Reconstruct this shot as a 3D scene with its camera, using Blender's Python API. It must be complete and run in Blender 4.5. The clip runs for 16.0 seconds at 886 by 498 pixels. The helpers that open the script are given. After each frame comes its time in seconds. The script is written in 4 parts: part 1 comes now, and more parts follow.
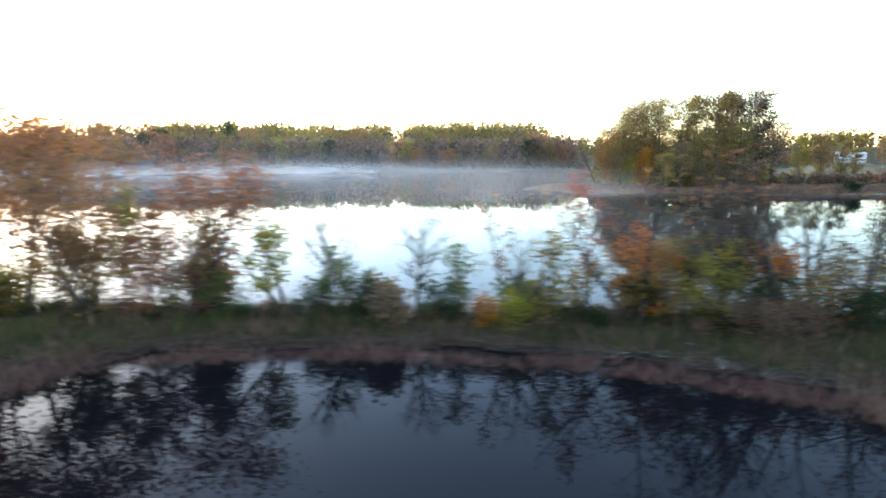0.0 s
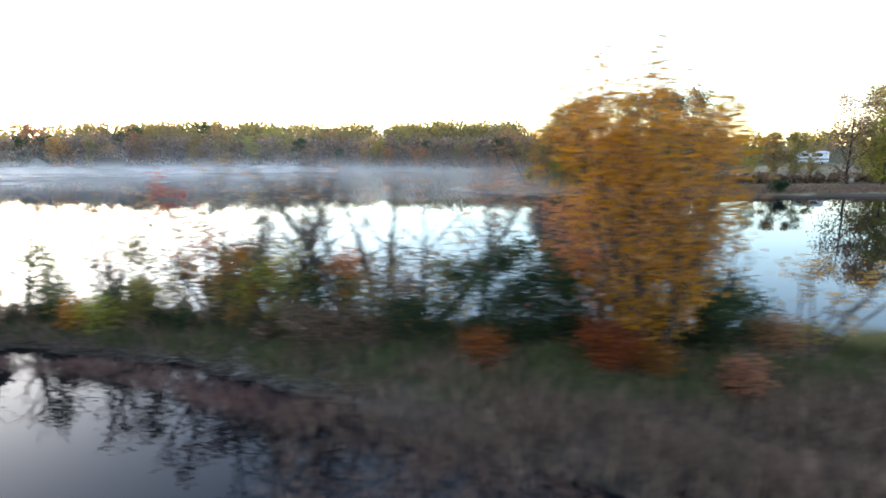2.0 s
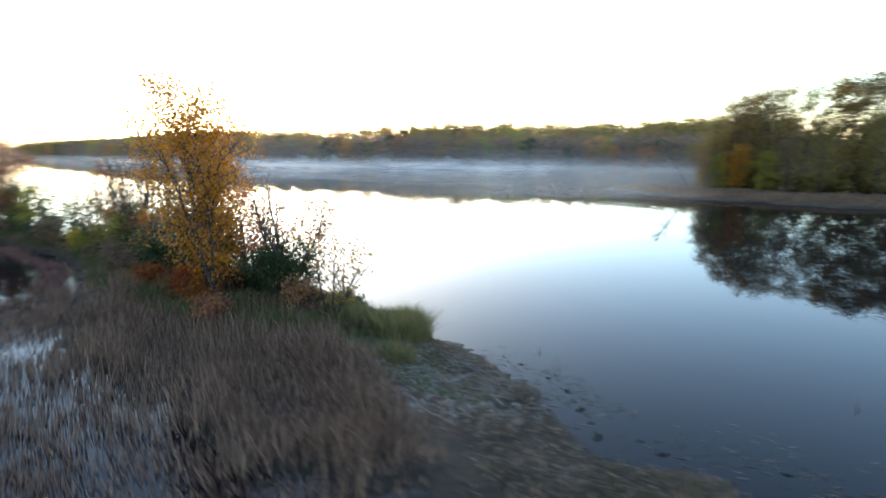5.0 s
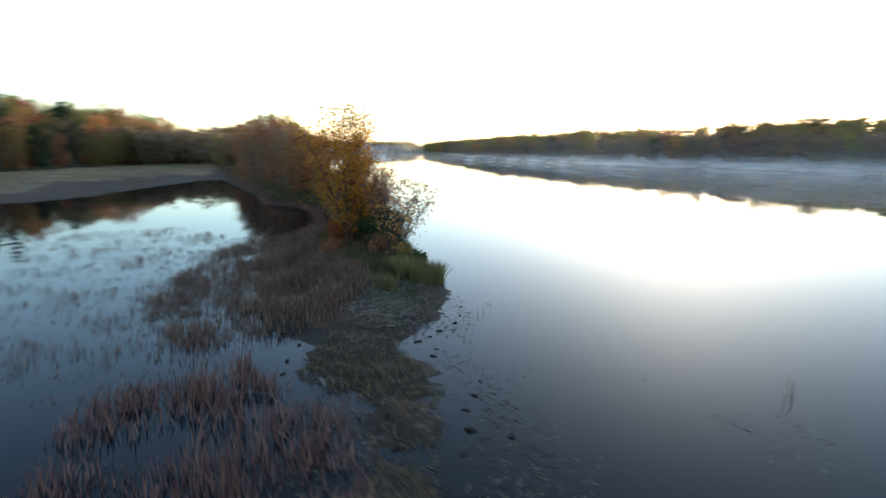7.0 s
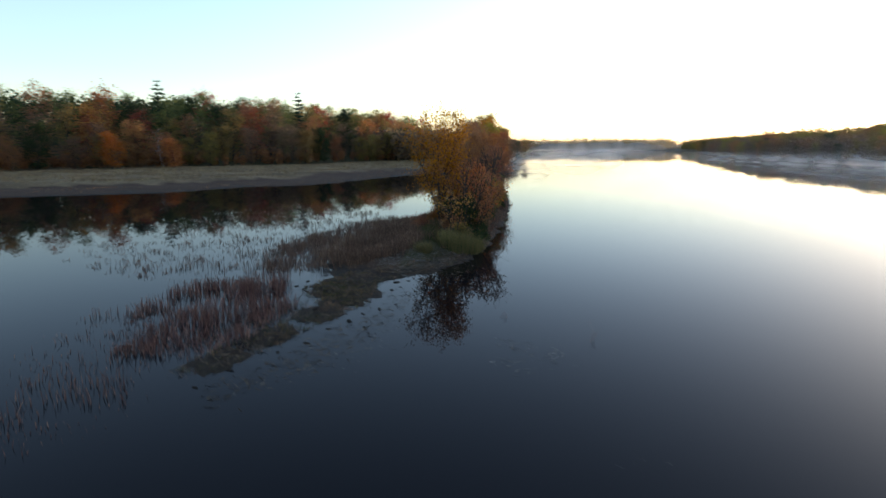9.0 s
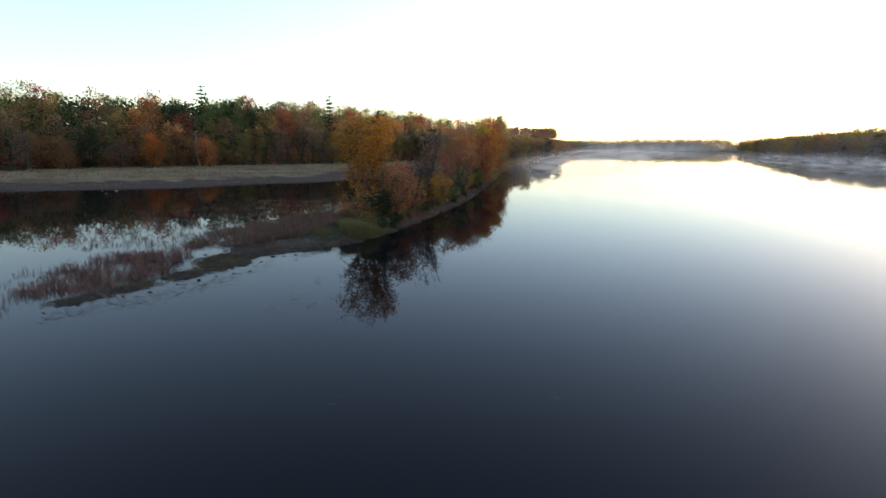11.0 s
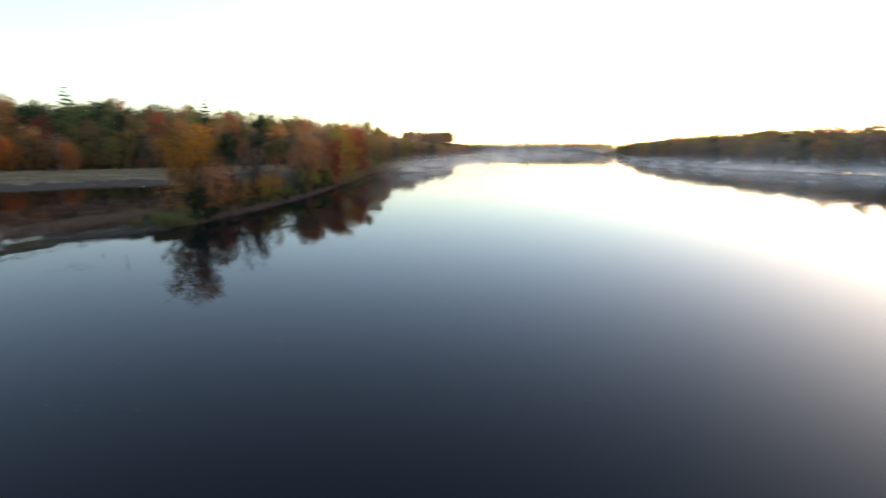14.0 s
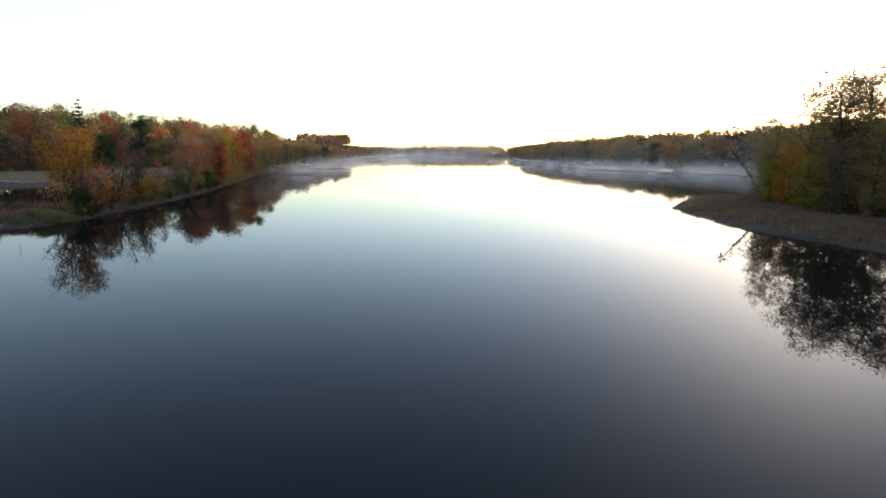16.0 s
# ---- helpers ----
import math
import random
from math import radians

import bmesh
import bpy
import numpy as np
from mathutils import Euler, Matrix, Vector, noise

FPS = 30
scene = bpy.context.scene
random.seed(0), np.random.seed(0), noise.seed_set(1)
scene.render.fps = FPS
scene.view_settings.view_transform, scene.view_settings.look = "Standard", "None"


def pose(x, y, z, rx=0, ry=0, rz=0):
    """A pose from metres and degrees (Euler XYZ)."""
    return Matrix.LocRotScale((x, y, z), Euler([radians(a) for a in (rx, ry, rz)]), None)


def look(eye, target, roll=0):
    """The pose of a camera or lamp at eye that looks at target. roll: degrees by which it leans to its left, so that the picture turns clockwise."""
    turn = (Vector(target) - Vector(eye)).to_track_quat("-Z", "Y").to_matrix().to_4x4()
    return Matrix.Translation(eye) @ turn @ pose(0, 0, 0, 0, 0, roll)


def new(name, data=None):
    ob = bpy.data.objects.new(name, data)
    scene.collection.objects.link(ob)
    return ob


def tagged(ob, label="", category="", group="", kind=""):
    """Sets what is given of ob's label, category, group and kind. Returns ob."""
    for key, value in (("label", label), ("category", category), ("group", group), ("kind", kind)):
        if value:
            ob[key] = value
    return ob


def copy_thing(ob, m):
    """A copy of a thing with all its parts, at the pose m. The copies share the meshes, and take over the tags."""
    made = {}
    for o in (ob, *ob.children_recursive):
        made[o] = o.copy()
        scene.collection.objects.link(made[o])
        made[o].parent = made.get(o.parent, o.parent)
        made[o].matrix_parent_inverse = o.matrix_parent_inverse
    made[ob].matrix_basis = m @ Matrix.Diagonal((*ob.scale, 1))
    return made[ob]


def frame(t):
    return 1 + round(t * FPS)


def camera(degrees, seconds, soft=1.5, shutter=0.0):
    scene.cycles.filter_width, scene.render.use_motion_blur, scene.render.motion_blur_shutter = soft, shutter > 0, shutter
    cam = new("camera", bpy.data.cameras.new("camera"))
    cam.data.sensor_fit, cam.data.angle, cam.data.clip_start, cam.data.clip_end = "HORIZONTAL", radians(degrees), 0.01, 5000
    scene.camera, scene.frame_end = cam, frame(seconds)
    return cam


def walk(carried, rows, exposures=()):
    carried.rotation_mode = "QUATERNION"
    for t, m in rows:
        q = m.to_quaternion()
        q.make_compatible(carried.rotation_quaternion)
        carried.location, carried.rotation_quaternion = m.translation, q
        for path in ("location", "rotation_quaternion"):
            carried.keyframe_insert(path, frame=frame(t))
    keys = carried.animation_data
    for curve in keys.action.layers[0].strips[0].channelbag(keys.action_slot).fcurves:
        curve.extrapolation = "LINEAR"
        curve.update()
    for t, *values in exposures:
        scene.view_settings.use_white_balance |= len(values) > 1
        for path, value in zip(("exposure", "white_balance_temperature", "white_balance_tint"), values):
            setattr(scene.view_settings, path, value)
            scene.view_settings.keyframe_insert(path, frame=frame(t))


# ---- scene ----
cam = camera(77.9, 16.0, soft=1.5, shutter=1.0)
PATH = [
    (0.0, (0.001, 0.000, 6.0), (0.001, 9.843, 4.235), 0.0),
    (0.5, (3.491, 0.108, 6.0), (3.417, 9.951, 4.235), 0.0),
    (1.0, (6.929, 0.298, 6.0), (6.781, 10.137, 4.218), 0.0),
    (1.5, (10.287, 0.538, 6.0), (10.073, 10.376, 4.218), 0.0),
    (2.0, (13.638, 0.670, 6.0), (13.342, 10.506, 4.218), 0.0),
    (2.5, (16.970, 0.778, 6.0), (16.552, 10.610, 4.219), 0.0),
    (3.0, (20.386, 1.129, 6.0), (18.943, 10.858, 4.198), 0.0),
    (3.5, (23.771, 1.418, 6.0), (21.556, 10.999, 4.185), 0.0),
    (6.0, (42.630, 3.643, 6.0), (35.138, 10.021, 4.209), 0.0),
    (6.5, (45.461, 5.385, 6.0), (37.017, 10.431, 4.200), 0.0),
    (7.0, (48.066, 7.381, 6.0), (38.951, 11.067, 4.176), 0.0),
    (7.5, (50.458, 9.491, 6.0), (40.934, 11.931, 4.174), 0.0),
    (8.0, (52.511, 11.764, 6.0), (42.775, 13.118, 4.164), 0.0),
    (8.5, (54.482, 14.111, 6.0), (44.659, 14.407, 4.150), 0.0),
    (9.0, (56.143, 16.558, 6.0), (46.341, 15.858, 4.146), 0.0),
    (11.5, (61.100, 29.160, 6.0), (51.416, 27.485, 4.154), 0.0),
    (12.0, (62.124, 30.960, 6.0), (52.445, 29.253, 4.157), 0.0),
    (12.5, (63.164, 32.631, 6.0), (53.493, 30.855, 4.181), 0.0),
    (13.0, (64.442, 34.170, 6.0), (54.781, 32.327, 4.188), 0.0),
    (13.5, (66.280, 35.636, 6.0), (56.497, 34.598, 4.203), 0.0),
    (14.0, (68.442, 37.030, 6.0), (58.602, 37.019, 4.218), 0.0),
    (14.5, (70.758, 38.131, 6.0), (60.968, 39.173, 4.245), 0.0),
    (15.0, (72.969, 38.740, 6.0), (63.244, 40.268, 4.241), 0.0),
    (15.5, (75.180, 39.471, 6.0), (65.477, 41.134, 4.245), 0.0),
    (16.0, (77.353, 40.008, 6.0), (67.661, 41.747, 4.254), 0.0),
]
walk(cam, [(t, look(eye, target, roll)) for t, eye, target, roll in PATH],
     [(0.0, 4.6, 6650, 9), (3.5, 4.4, 6600, 9), (6.0, 3.8, 6050, 1), (7.5, 3.2, 6250, 3), (9.0, 2.86, 6700, 10), (12.5, 3.3, 6950, 13), (16.0, 3.2, 6950, 12)])

# ---- world and light ----
SUN_BEARING, SUN_ELEVATION = 44.0, 1.5          # degrees to the left of +y, degrees up
world = bpy.data.worlds.new("dawn_sky")
scene.world = world
world.use_nodes = True
wn = world.node_tree
wn.nodes.clear()


def dawn(elevation, air, dust, ozone, saturation, share):
    """One layer of clear sky for a given sun height, paled and weighed."""
    sky = wn.nodes.new("ShaderNodeTexSky")
    sky.sky_type, sky.sun_disc = "NISHITA", False
    sky.sun_elevation, sky.sun_rotation = radians(elevation), radians(-SUN_BEARING)
    sky.air_density, sky.dust_density, sky.ozone_density = air, dust, ozone
    pale = wn.nodes.new("ShaderNodeHueSaturation")
    pale.inputs["Saturation"].default_value, pale.inputs["Value"].default_value = saturation, share
    wn.links.new(sky.outputs[0], pale.inputs["Color"])
    return pale.outputs[0]


both = wn.nodes.new("ShaderNodeMix")                    # clear air, plus an added sky with higher sun that brightens the sunward side
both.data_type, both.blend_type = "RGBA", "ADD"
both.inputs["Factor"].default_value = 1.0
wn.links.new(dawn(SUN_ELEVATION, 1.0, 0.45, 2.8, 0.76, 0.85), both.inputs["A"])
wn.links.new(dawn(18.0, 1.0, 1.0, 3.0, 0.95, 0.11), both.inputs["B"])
back = wn.nodes.new("ShaderNodeBackground")
back.inputs["Strength"].default_value = 0.15
wout = wn.nodes.new("ShaderNodeOutputWorld")
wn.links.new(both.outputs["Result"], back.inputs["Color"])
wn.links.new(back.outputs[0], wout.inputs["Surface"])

sun = new("sun", bpy.data.lights.new("sun", "SUN"))
sun.data.energy = 0.6
sun.data.angle = radians(1)
sun.data.color = (1.0, 0.82, 0.6)
a_s, e_s = radians(SUN_BEARING), radians(SUN_ELEVATION)
sun.matrix_world = look((0, 0, 50), (math.sin(a_s) * 100 * math.cos(e_s), -math.cos(a_s) * 100 * math.cos(e_s), 50 - 100 * math.sin(e_s)))


# ---- materials ----
def material(name):
    m = bpy.data.materials.new(name)
    m.use_nodes = True
    t = m.node_tree
    t.nodes.clear()
    out = t.nodes.new("ShaderNodeOutputMaterial")
    return m, t, out


def node(t, kind, **values):
    n = t.nodes.new(kind)
    for key, value in values.items():
        n.inputs[key].default_value = value
    return n


def ramp(t, fac, stops):
    n = t.nodes.new("ShaderNodeValToRGB")
    el = n.color_ramp.elements
    while len(el) < len(stops):
        el.new(0.5)
    for e, (p, c) in zip(el, stops):
        e.position, e.color = p, (*c, 1)
    t.links.new(fac, n.inputs["Fac"])
    return n.outputs["Color"]


def noise_tex(t, scale, detail=4.0, rough=0.55, vec=None):
    n = node(t, "ShaderNodeTexNoise", Scale=scale, Detail=detail, Roughness=rough)
    if vec is not None:
        t.links.new(vec, n.inputs["Vector"])
    return n.outputs["Fac"]


def leaf_material(name, colours, see_through=0.6, spread=0.5):
    """Leaves that differ one by one, and from plant to plant."""
    m, t, out = material(name)
    geo = t.nodes.new("ShaderNodeNewGeometry")
    info = t.nodes.new("ShaderNodeObjectInfo")
    n = len(colours)
    col = ramp(t, geo.outputs["Random Per Island"], [(i / max(1, n - 1), c) for i, c in enumerate(colours)])
    hsv = node(t, "ShaderNodeHueSaturation", Fac=1.0)
    for key, low, high in (("Hue", 0.5 - 0.03 * spread, 0.5 + 0.03 * spread), ("Value", 1 - 0.5 * spread, 1 + 0.5 * spread), ("Saturation", 0.85, 1.15)):
        mr = node(t, "ShaderNodeMapRange")
        mr.inputs["To Min"].default_value, mr.inputs["To Max"].default_value = low, high
        if key == "Hue":
            t.links.new(info.outputs["Random"], mr.inputs["Value"])
        elif key == "Value":
            t.links.new(noise_tex(t, 0.9, 2.0, vec=geo.outputs["Position"]), mr.inputs["Value"])
        else:
            t.links.new(geo.outputs["Random Per Island"], mr.inputs["Value"])
        t.links.new(mr.outputs[0], hsv.inputs[key])
    t.links.new(col, hsv.inputs["Color"])
    d, s, mix = node(t, "ShaderNodeBsdfDiffuse"), node(t, "ShaderNodeBsdfTranslucent"), node(t, "ShaderNodeMixShader", Fac=see_through)
    for b in (d, s):
        t.links.new(hsv.outputs[0], b.inputs["Color"])
    t.links.new(d.outputs[0], mix.inputs[1])
    t.links.new(s.outputs[0], mix.inputs[2])
    t.links.new(mix.outputs[0], out.inputs["Surface"])
    return m


def rough_material(name, dark, light, scale, roughness=0.9, bump=0.3, mid=None, gloss=0.5):
    m, t, out = material(name)
    tc = t.nodes.new("ShaderNodeTexCoord")
    fine = noise_tex(t, scale, 6.0, 0.65, tc.outputs["Object"])
    stops = [(0.3, dark), (0.7, light)] if mid is None else [(0.3, dark), (0.5, mid), (0.7, light)]
    col = ramp(t, fine, stops)
    big = ramp(t, noise_tex(t, scale * 0.13, 3.0, 0.5, tc.outputs["Object"]), [(0.3, (0.6, 0.6, 0.6)), (0.7, (1.25, 1.25, 1.25))])
    mul = t.nodes.new("ShaderNodeMix")
    mul.data_type, mul.blend_type = "RGBA", "MULTIPLY"
    mul.inputs["Factor"].default_value = 1.0
    t.links.new(col, mul.inputs["A"])
    t.links.new(big, mul.inputs["B"])
    b = node(t, "ShaderNodeBsdfPrincipled", Roughness=roughness)
    b.inputs["Specular IOR Level"].default_value = gloss
    t.links.new(mul.outputs["Result"], b.inputs["Base Color"])
    bp = node(t, "ShaderNodeBump", Strength=bump, Distance=0.05)
    t.links.new(fine, bp.inputs["Height"])
    t.links.new(bp.outputs[0], b.inputs["Normal"])
    t.links.new(b.outputs[0], out.inputs["Surface"])
    return m


GOLD = leaf_material("golden_leaves", [(0.29, 0.093, 0.024), (0.4, 0.146, 0.028), (0.465, 0.188, 0.034), (0.3, 0.128, 0.042)])
RUST = leaf_material("rust_leaves", [(0.177, 0.077, 0.041), (0.260, 0.118, 0.059), (0.330, 0.165, 0.077), (0.236, 0.130, 0.071)])
RED = leaf_material("red_leaves", [(0.189, 0.047, 0.035), (0.271, 0.065, 0.041), (0.330, 0.106, 0.053), (0.201, 0.083, 0.053)])
ORANGE = leaf_material("orange_leaves", [(0.319, 0.112, 0.035), (0.437, 0.165, 0.047), (0.425, 0.212, 0.071), (0.283, 0.118, 0.047)])
OLIVE = leaf_material("olive_leaves", [(0.12, 0.097, 0.043), (0.185, 0.145, 0.055), (0.25, 0.182, 0.066), (0.32, 0.2, 0.078)])
GREEN = leaf_material("green_leaves", [(0.07, 0.095, 0.035), (0.10, 0.13, 0.045), (0.14, 0.155, 0.055), (0.18, 0.165, 0.06)])
DARK = leaf_material("dark_green_leaves", [(0.02, 0.035, 0.02), (0.03, 0.05, 0.025), (0.045, 0.065, 0.03), (0.07, 0.075, 0.03)])
LIME = leaf_material("yellow_green_leaves", [(0.16, 0.15, 0.03), (0.24, 0.21, 0.04), (0.33, 0.27, 0.05), (0.20, 0.19, 0.05)])
BROWN = leaf_material("brown_leaves", [(0.118, 0.080, 0.057), (0.177, 0.118, 0.080), (0.224, 0.147, 0.094), (0.260, 0.165, 0.100)])
NEEDLE = leaf_material("pine_needles", [(0.02, 0.035, 0.022), (0.03, 0.05, 0.03), (0.045, 0.065, 0.035)], 0.15)
REED = leaf_material("dead_reed_blades", [(0.074, 0.038, 0.03), (0.122, 0.065, 0.049), (0.176, 0.104, 0.077), (0.26, 0.176, 0.134)], 0.3)
GRASS = leaf_material("bank_grass_blades", [(0.035, 0.048, 0.018), (0.06, 0.07, 0.025), (0.1, 0.092, 0.04), (0.16, 0.115, 0.065)], 0.3)
STRAW = leaf_material("frosted_straw_blades", [(0.15, 0.105, 0.055), (0.22, 0.16, 0.09), (0.31, 0.25, 0.155)], 0.3)
TIPGRASS = leaf_material("bright_sedge_blades", [(0.08, 0.08, 0.03), (0.125, 0.115, 0.045), (0.17, 0.14, 0.065), (0.21, 0.155, 0.085)], 0.35)
BARK = rough_material("grey_brown_bark", (0.02, 0.016, 0.013), (0.085, 0.068, 0.055), 9.0, gloss=0.1)
BIRCH = rough_material("pale_bark", (0.12, 0.11, 0.10), (0.5, 0.48, 0.45), 5.0)
DEADWOOD = rough_material("weathered_wood", (0.05, 0.042, 0.035), (0.18, 0.155, 0.13), 7.0)
LITTER = leaf_material("dead_reed_litter", [(0.035, 0.024, 0.017), (0.06, 0.042, 0.03), (0.1, 0.075, 0.055), (0.2, 0.16, 0.125)], 0.1)
FERN = leaf_material("dead_bracken", [(0.15, 0.047, 0.018), (0.21, 0.068, 0.02), (0.26, 0.092, 0.03), (0.17, 0.068, 0.03)])
PAD = leaf_material("floating_leaves", [(0.09, 0.08, 0.065), (0.16, 0.145, 0.12), (0.26, 0.24, 0.21)], 0.1)

# the lake and pond surface: a smooth dark mirror with the faintest swell
WATER, t, out = material("still_dark_water")
depths = node(t, "ShaderNodeBsdfDiffuse", Color=(0.004, 0.004, 0.005, 1))
mirror = node(t, "ShaderNodeBsdfGlossy", Roughness=0.02)
geo = t.nodes.new("ShaderNodeNewGeometry")
bp = node(t, "ShaderNodeBump", Strength=0.05, Distance=0.02)
t.links.new(noise_tex(t, 0.6, 3.0, 0.5, geo.outputs["Position"]), bp.inputs["Height"])
slant = node(t, "ShaderNodeFresnel", IOR=1.33)
gloss = node(t, "ShaderNodeMath")
gloss.operation = "POWER"
gloss.inputs[1].default_value = 1.27
skin = t.nodes.new("ShaderNodeMixShader")
for n_ in (mirror, slant):
    t.links.new(bp.outputs[0], n_.inputs["Normal"])
t.links.new(slant.outputs[0], gloss.inputs[0])
t.links.new(gloss.outputs[0], skin.inputs["Fac"])
t.links.new(depths.outputs[0], skin.inputs[1])
t.links.new(mirror.outputs[0], skin.inputs[2])
t.links.new(skin.outputs[0], out.inputs["Surface"])

# the ground: mud and litter at the water's edge, dull grass and leaves inland, frosted straw on the meadow
GROUND, t, out = material("bank_ground")
geo = t.nodes.new("ShaderNodeNewGeometry")
fine = noise_tex(t, 7.0, 8.0, 0.7, geo.outputs["Position"])
broad = noise_tex(t, 0.35, 4.0, 0.6, geo.outputs["Position"])
mud = ramp(t, fine, [(0.3, (0.032, 0.021, 0.014)), (0.55, (0.065, 0.042, 0.028)), (0.75, (0.12, 0.082, 0.056))])
turf = ramp(t, fine, [(0.3, (0.025, 0.025, 0.012)), (0.55, (0.06, 0.055, 0.025)), (0.75, (0.13, 0.095, 0.05))])
frost = ramp(t, fine, [(0.3, (0.11, 0.075, 0.04)), (0.55, (0.20, 0.15, 0.085)), (0.75, (0.31, 0.26, 0.17))])
cover = t.nodes.new("ShaderNodeAttribute")
cover.attribute_name = "cover"
sep = t.nodes.new("ShaderNodeSeparateColor")
t.links.new(cover.outputs["Color"], sep.inputs["Color"])


def blend(t, fac, a, b):
    n = t.nodes.new("ShaderNodeMix")
    n.data_type = "RGBA"
    t.links.new(fac, n.inputs["Factor"])
    t.links.new(a, n.inputs["A"])
    t.links.new(b, n.inputs["B"])
    return n.outputs["Result"]


def uneven(t, value, noise_out, amount=0.6):
    add = node(t, "ShaderNodeMath")
    add.operation = "MULTIPLY_ADD"
    t.links.new(noise_out, add.inputs[0])
    add.inputs[1].default_value = amount
    t.links.new(value, add.inputs[2])
    mr = node(t, "ShaderNodeMapRange")
    mr.inputs["From Min"].default_value, mr.inputs["From Max"].default_value = 0.5 * amount + 0.25, 0.5 * amount + 0.75
    t.links.new(add.outputs[0], mr.inputs["Value"])
    return mr.outputs[0]


col = blend(t, uneven(t, sep.outputs["Red"], broad), turf, mud)
worn = ramp(t, fine, [(0.3, (0.06, 0.042, 0.022)), (0.55, (0.11, 0.08, 0.045)), (0.75, (0.2, 0.15, 0.09))])
patch = ramp(t, noise_tex(t, 0.11, 5.0, 0.6, geo.outputs["Position"]), [(0.4, (0, 0, 0)), (0.6, (1, 1, 1))])
frost = blend(t, patch, worn, frost)
col = blend(t, uneven(t, sep.outputs["Green"], broad), col, frost)
# mud that the water reaches is soaked: darker and glossier
soak = ramp(t, fine, [(0.3, (0.012, 0.009, 0.006)), (0.55, (0.024, 0.018, 0.012)), (0.75, (0.05, 0.04, 0.028))])
soaked = uneven(t, sep.outputs["Blue"], broad)
col = blend(t, soaked, col, soak)
b = node(t, "ShaderNodeBsdfPrincipled", Roughness=0.95)
b.inputs["Specular IOR Level"].default_value = 0.08
dry = node(t, "ShaderNodeMapRange")
dry.inputs["To Min"].default_value, dry.inputs["To Max"].default_value = 0.95, 0.7
t.links.new(soaked, dry.inputs["Value"])
t.links.new(dry.outputs[0], b.inputs["Roughness"])
t.links.new(col, b.inputs["Base Color"])
bp = node(t, "ShaderNodeBump", Strength=0.6, Distance=0.06)
t.links.new(fine, bp.inputs["Height"])
t.links.new(bp.outputs[0], b.inputs["Normal"])
t.links.new(b.outputs[0], out.inputs["Surface"])


# ---- mesh helpers ----
def mesh_np(name, verts, faces, mat):
    """A mesh from an array of places and an array of faces with one number of corners."""
    me = bpy.data.meshes.new(name)
    verts, faces = np.asarray(verts, np.float32), np.asarray(faces, np.int32)
    n, k = faces.shape
    me.vertices.add(len(verts))
    me.vertices.foreach_set("co", verts.ravel())
    me.loops.add(n * k)
    me.loops.foreach_set("vertex_index", faces.ravel())
    me.polygons.add(n)
    me.polygons.foreach_set("loop_start", np.arange(0, n * k, k, dtype=np.int32))
    me.polygons.foreach_set("loop_total", np.full(n, k, np.int32))
    me.update(calc_edges=True)
    me.materials.append(mat)
    return me


def part_mesh(name, me, parent, label=""):
    ob = new(name, me)
    ob.parent = parent
    return tagged(ob, label)


def part(name, bm, mat, parent, label=""):
    me = bpy.data.meshes.new(name)
    bm.to_mesh(me)
    bm.free()
    me.materials.append(mat)
    return part_mesh(name, me, parent, label)


def tubes(lines, sides=5):
    """Round limbs along polylines [(points, radii)], as places and quads."""
    verts, faces, base = [], [], 0
    ang = np.arange(sides) * 2 * np.pi / sides
    for pts, rad in lines:
        pts = np.asarray(pts, float)
        d = np.gradient(pts, axis=0)
        d /= np.linalg.norm(d, axis=1)[:, None] + 1e-9
        ref = np.array([1.0, 0.2, 0]) if abs(d[0, 2]) > 0.7 else np.array([0, 0.1, 1.0])
        u = np.cross(d, ref)
        u /= np.linalg.norm(u, axis=1)[:, None] + 1e-9
        w = np.cross(d, u)
        ring = pts[:, None] + (u[:, None] * np.cos(ang)[:, None] + w[:, None] * np.sin(ang)[:, None]) * np.asarray(rad)[:, None, None]
        verts.append(ring.reshape(-1, 3))
        n = len(pts)
        i = np.arange((n - 1) * sides)
        r, c = i // sides, i % sides
        q = np.stack([r * sides + c, r * sides + (c + 1) % sides, (r + 1) * sides + (c + 1) % sides, (r + 1) * sides + c], 1)
        faces.append(q + base)
        base += n * sides
    return np.concatenate(verts), np.concatenate(faces)


def leaves(rng, centres, size, flat=0.0):
    """One small four-cornered leaf round each centre, turned at random."""
    n = len(centres)
    a = rng.normal(size=(n, 3))
    a[:, 2] *= 1 - flat
    a /= np.linalg.norm(a, axis=1)[:, None] + 1e-9
    b_ = np.cross(a, rng.normal(size=(n, 3)))
    b_[:, 2] *= 1 - flat
    b_ /= np.linalg.norm(b_, axis=1)[:, None] + 1e-9
    s = size * rng.uniform(0.6, 1.3, n)[:, None]
    a, b_ = a * s * 0.62, b_ * s * 0.42
    v = np.stack([centres - a, centres + b_ * 0.9 - a * 0.1, centres + a, centres - b_ * 0.9 + a * 0.15], 1).reshape(-1, 3)
    return v, np.arange(4 * n).reshape(n, 4)


def unit(v):
    return v / (np.linalg.norm(v) + 1e-9)


def bent(rng, start, way, length, n, wander, lift):
    """A limb that wanders and lifts as it grows."""
    pts, d = [np.array(start, float)], unit(np.array(way, float))
    for _ in range(n):
        d = unit(d + rng.normal(size=3) * wander + np.array([0, 0, lift]))
        pts.append(pts[-1] + d * length / n)
    return np.array(pts)


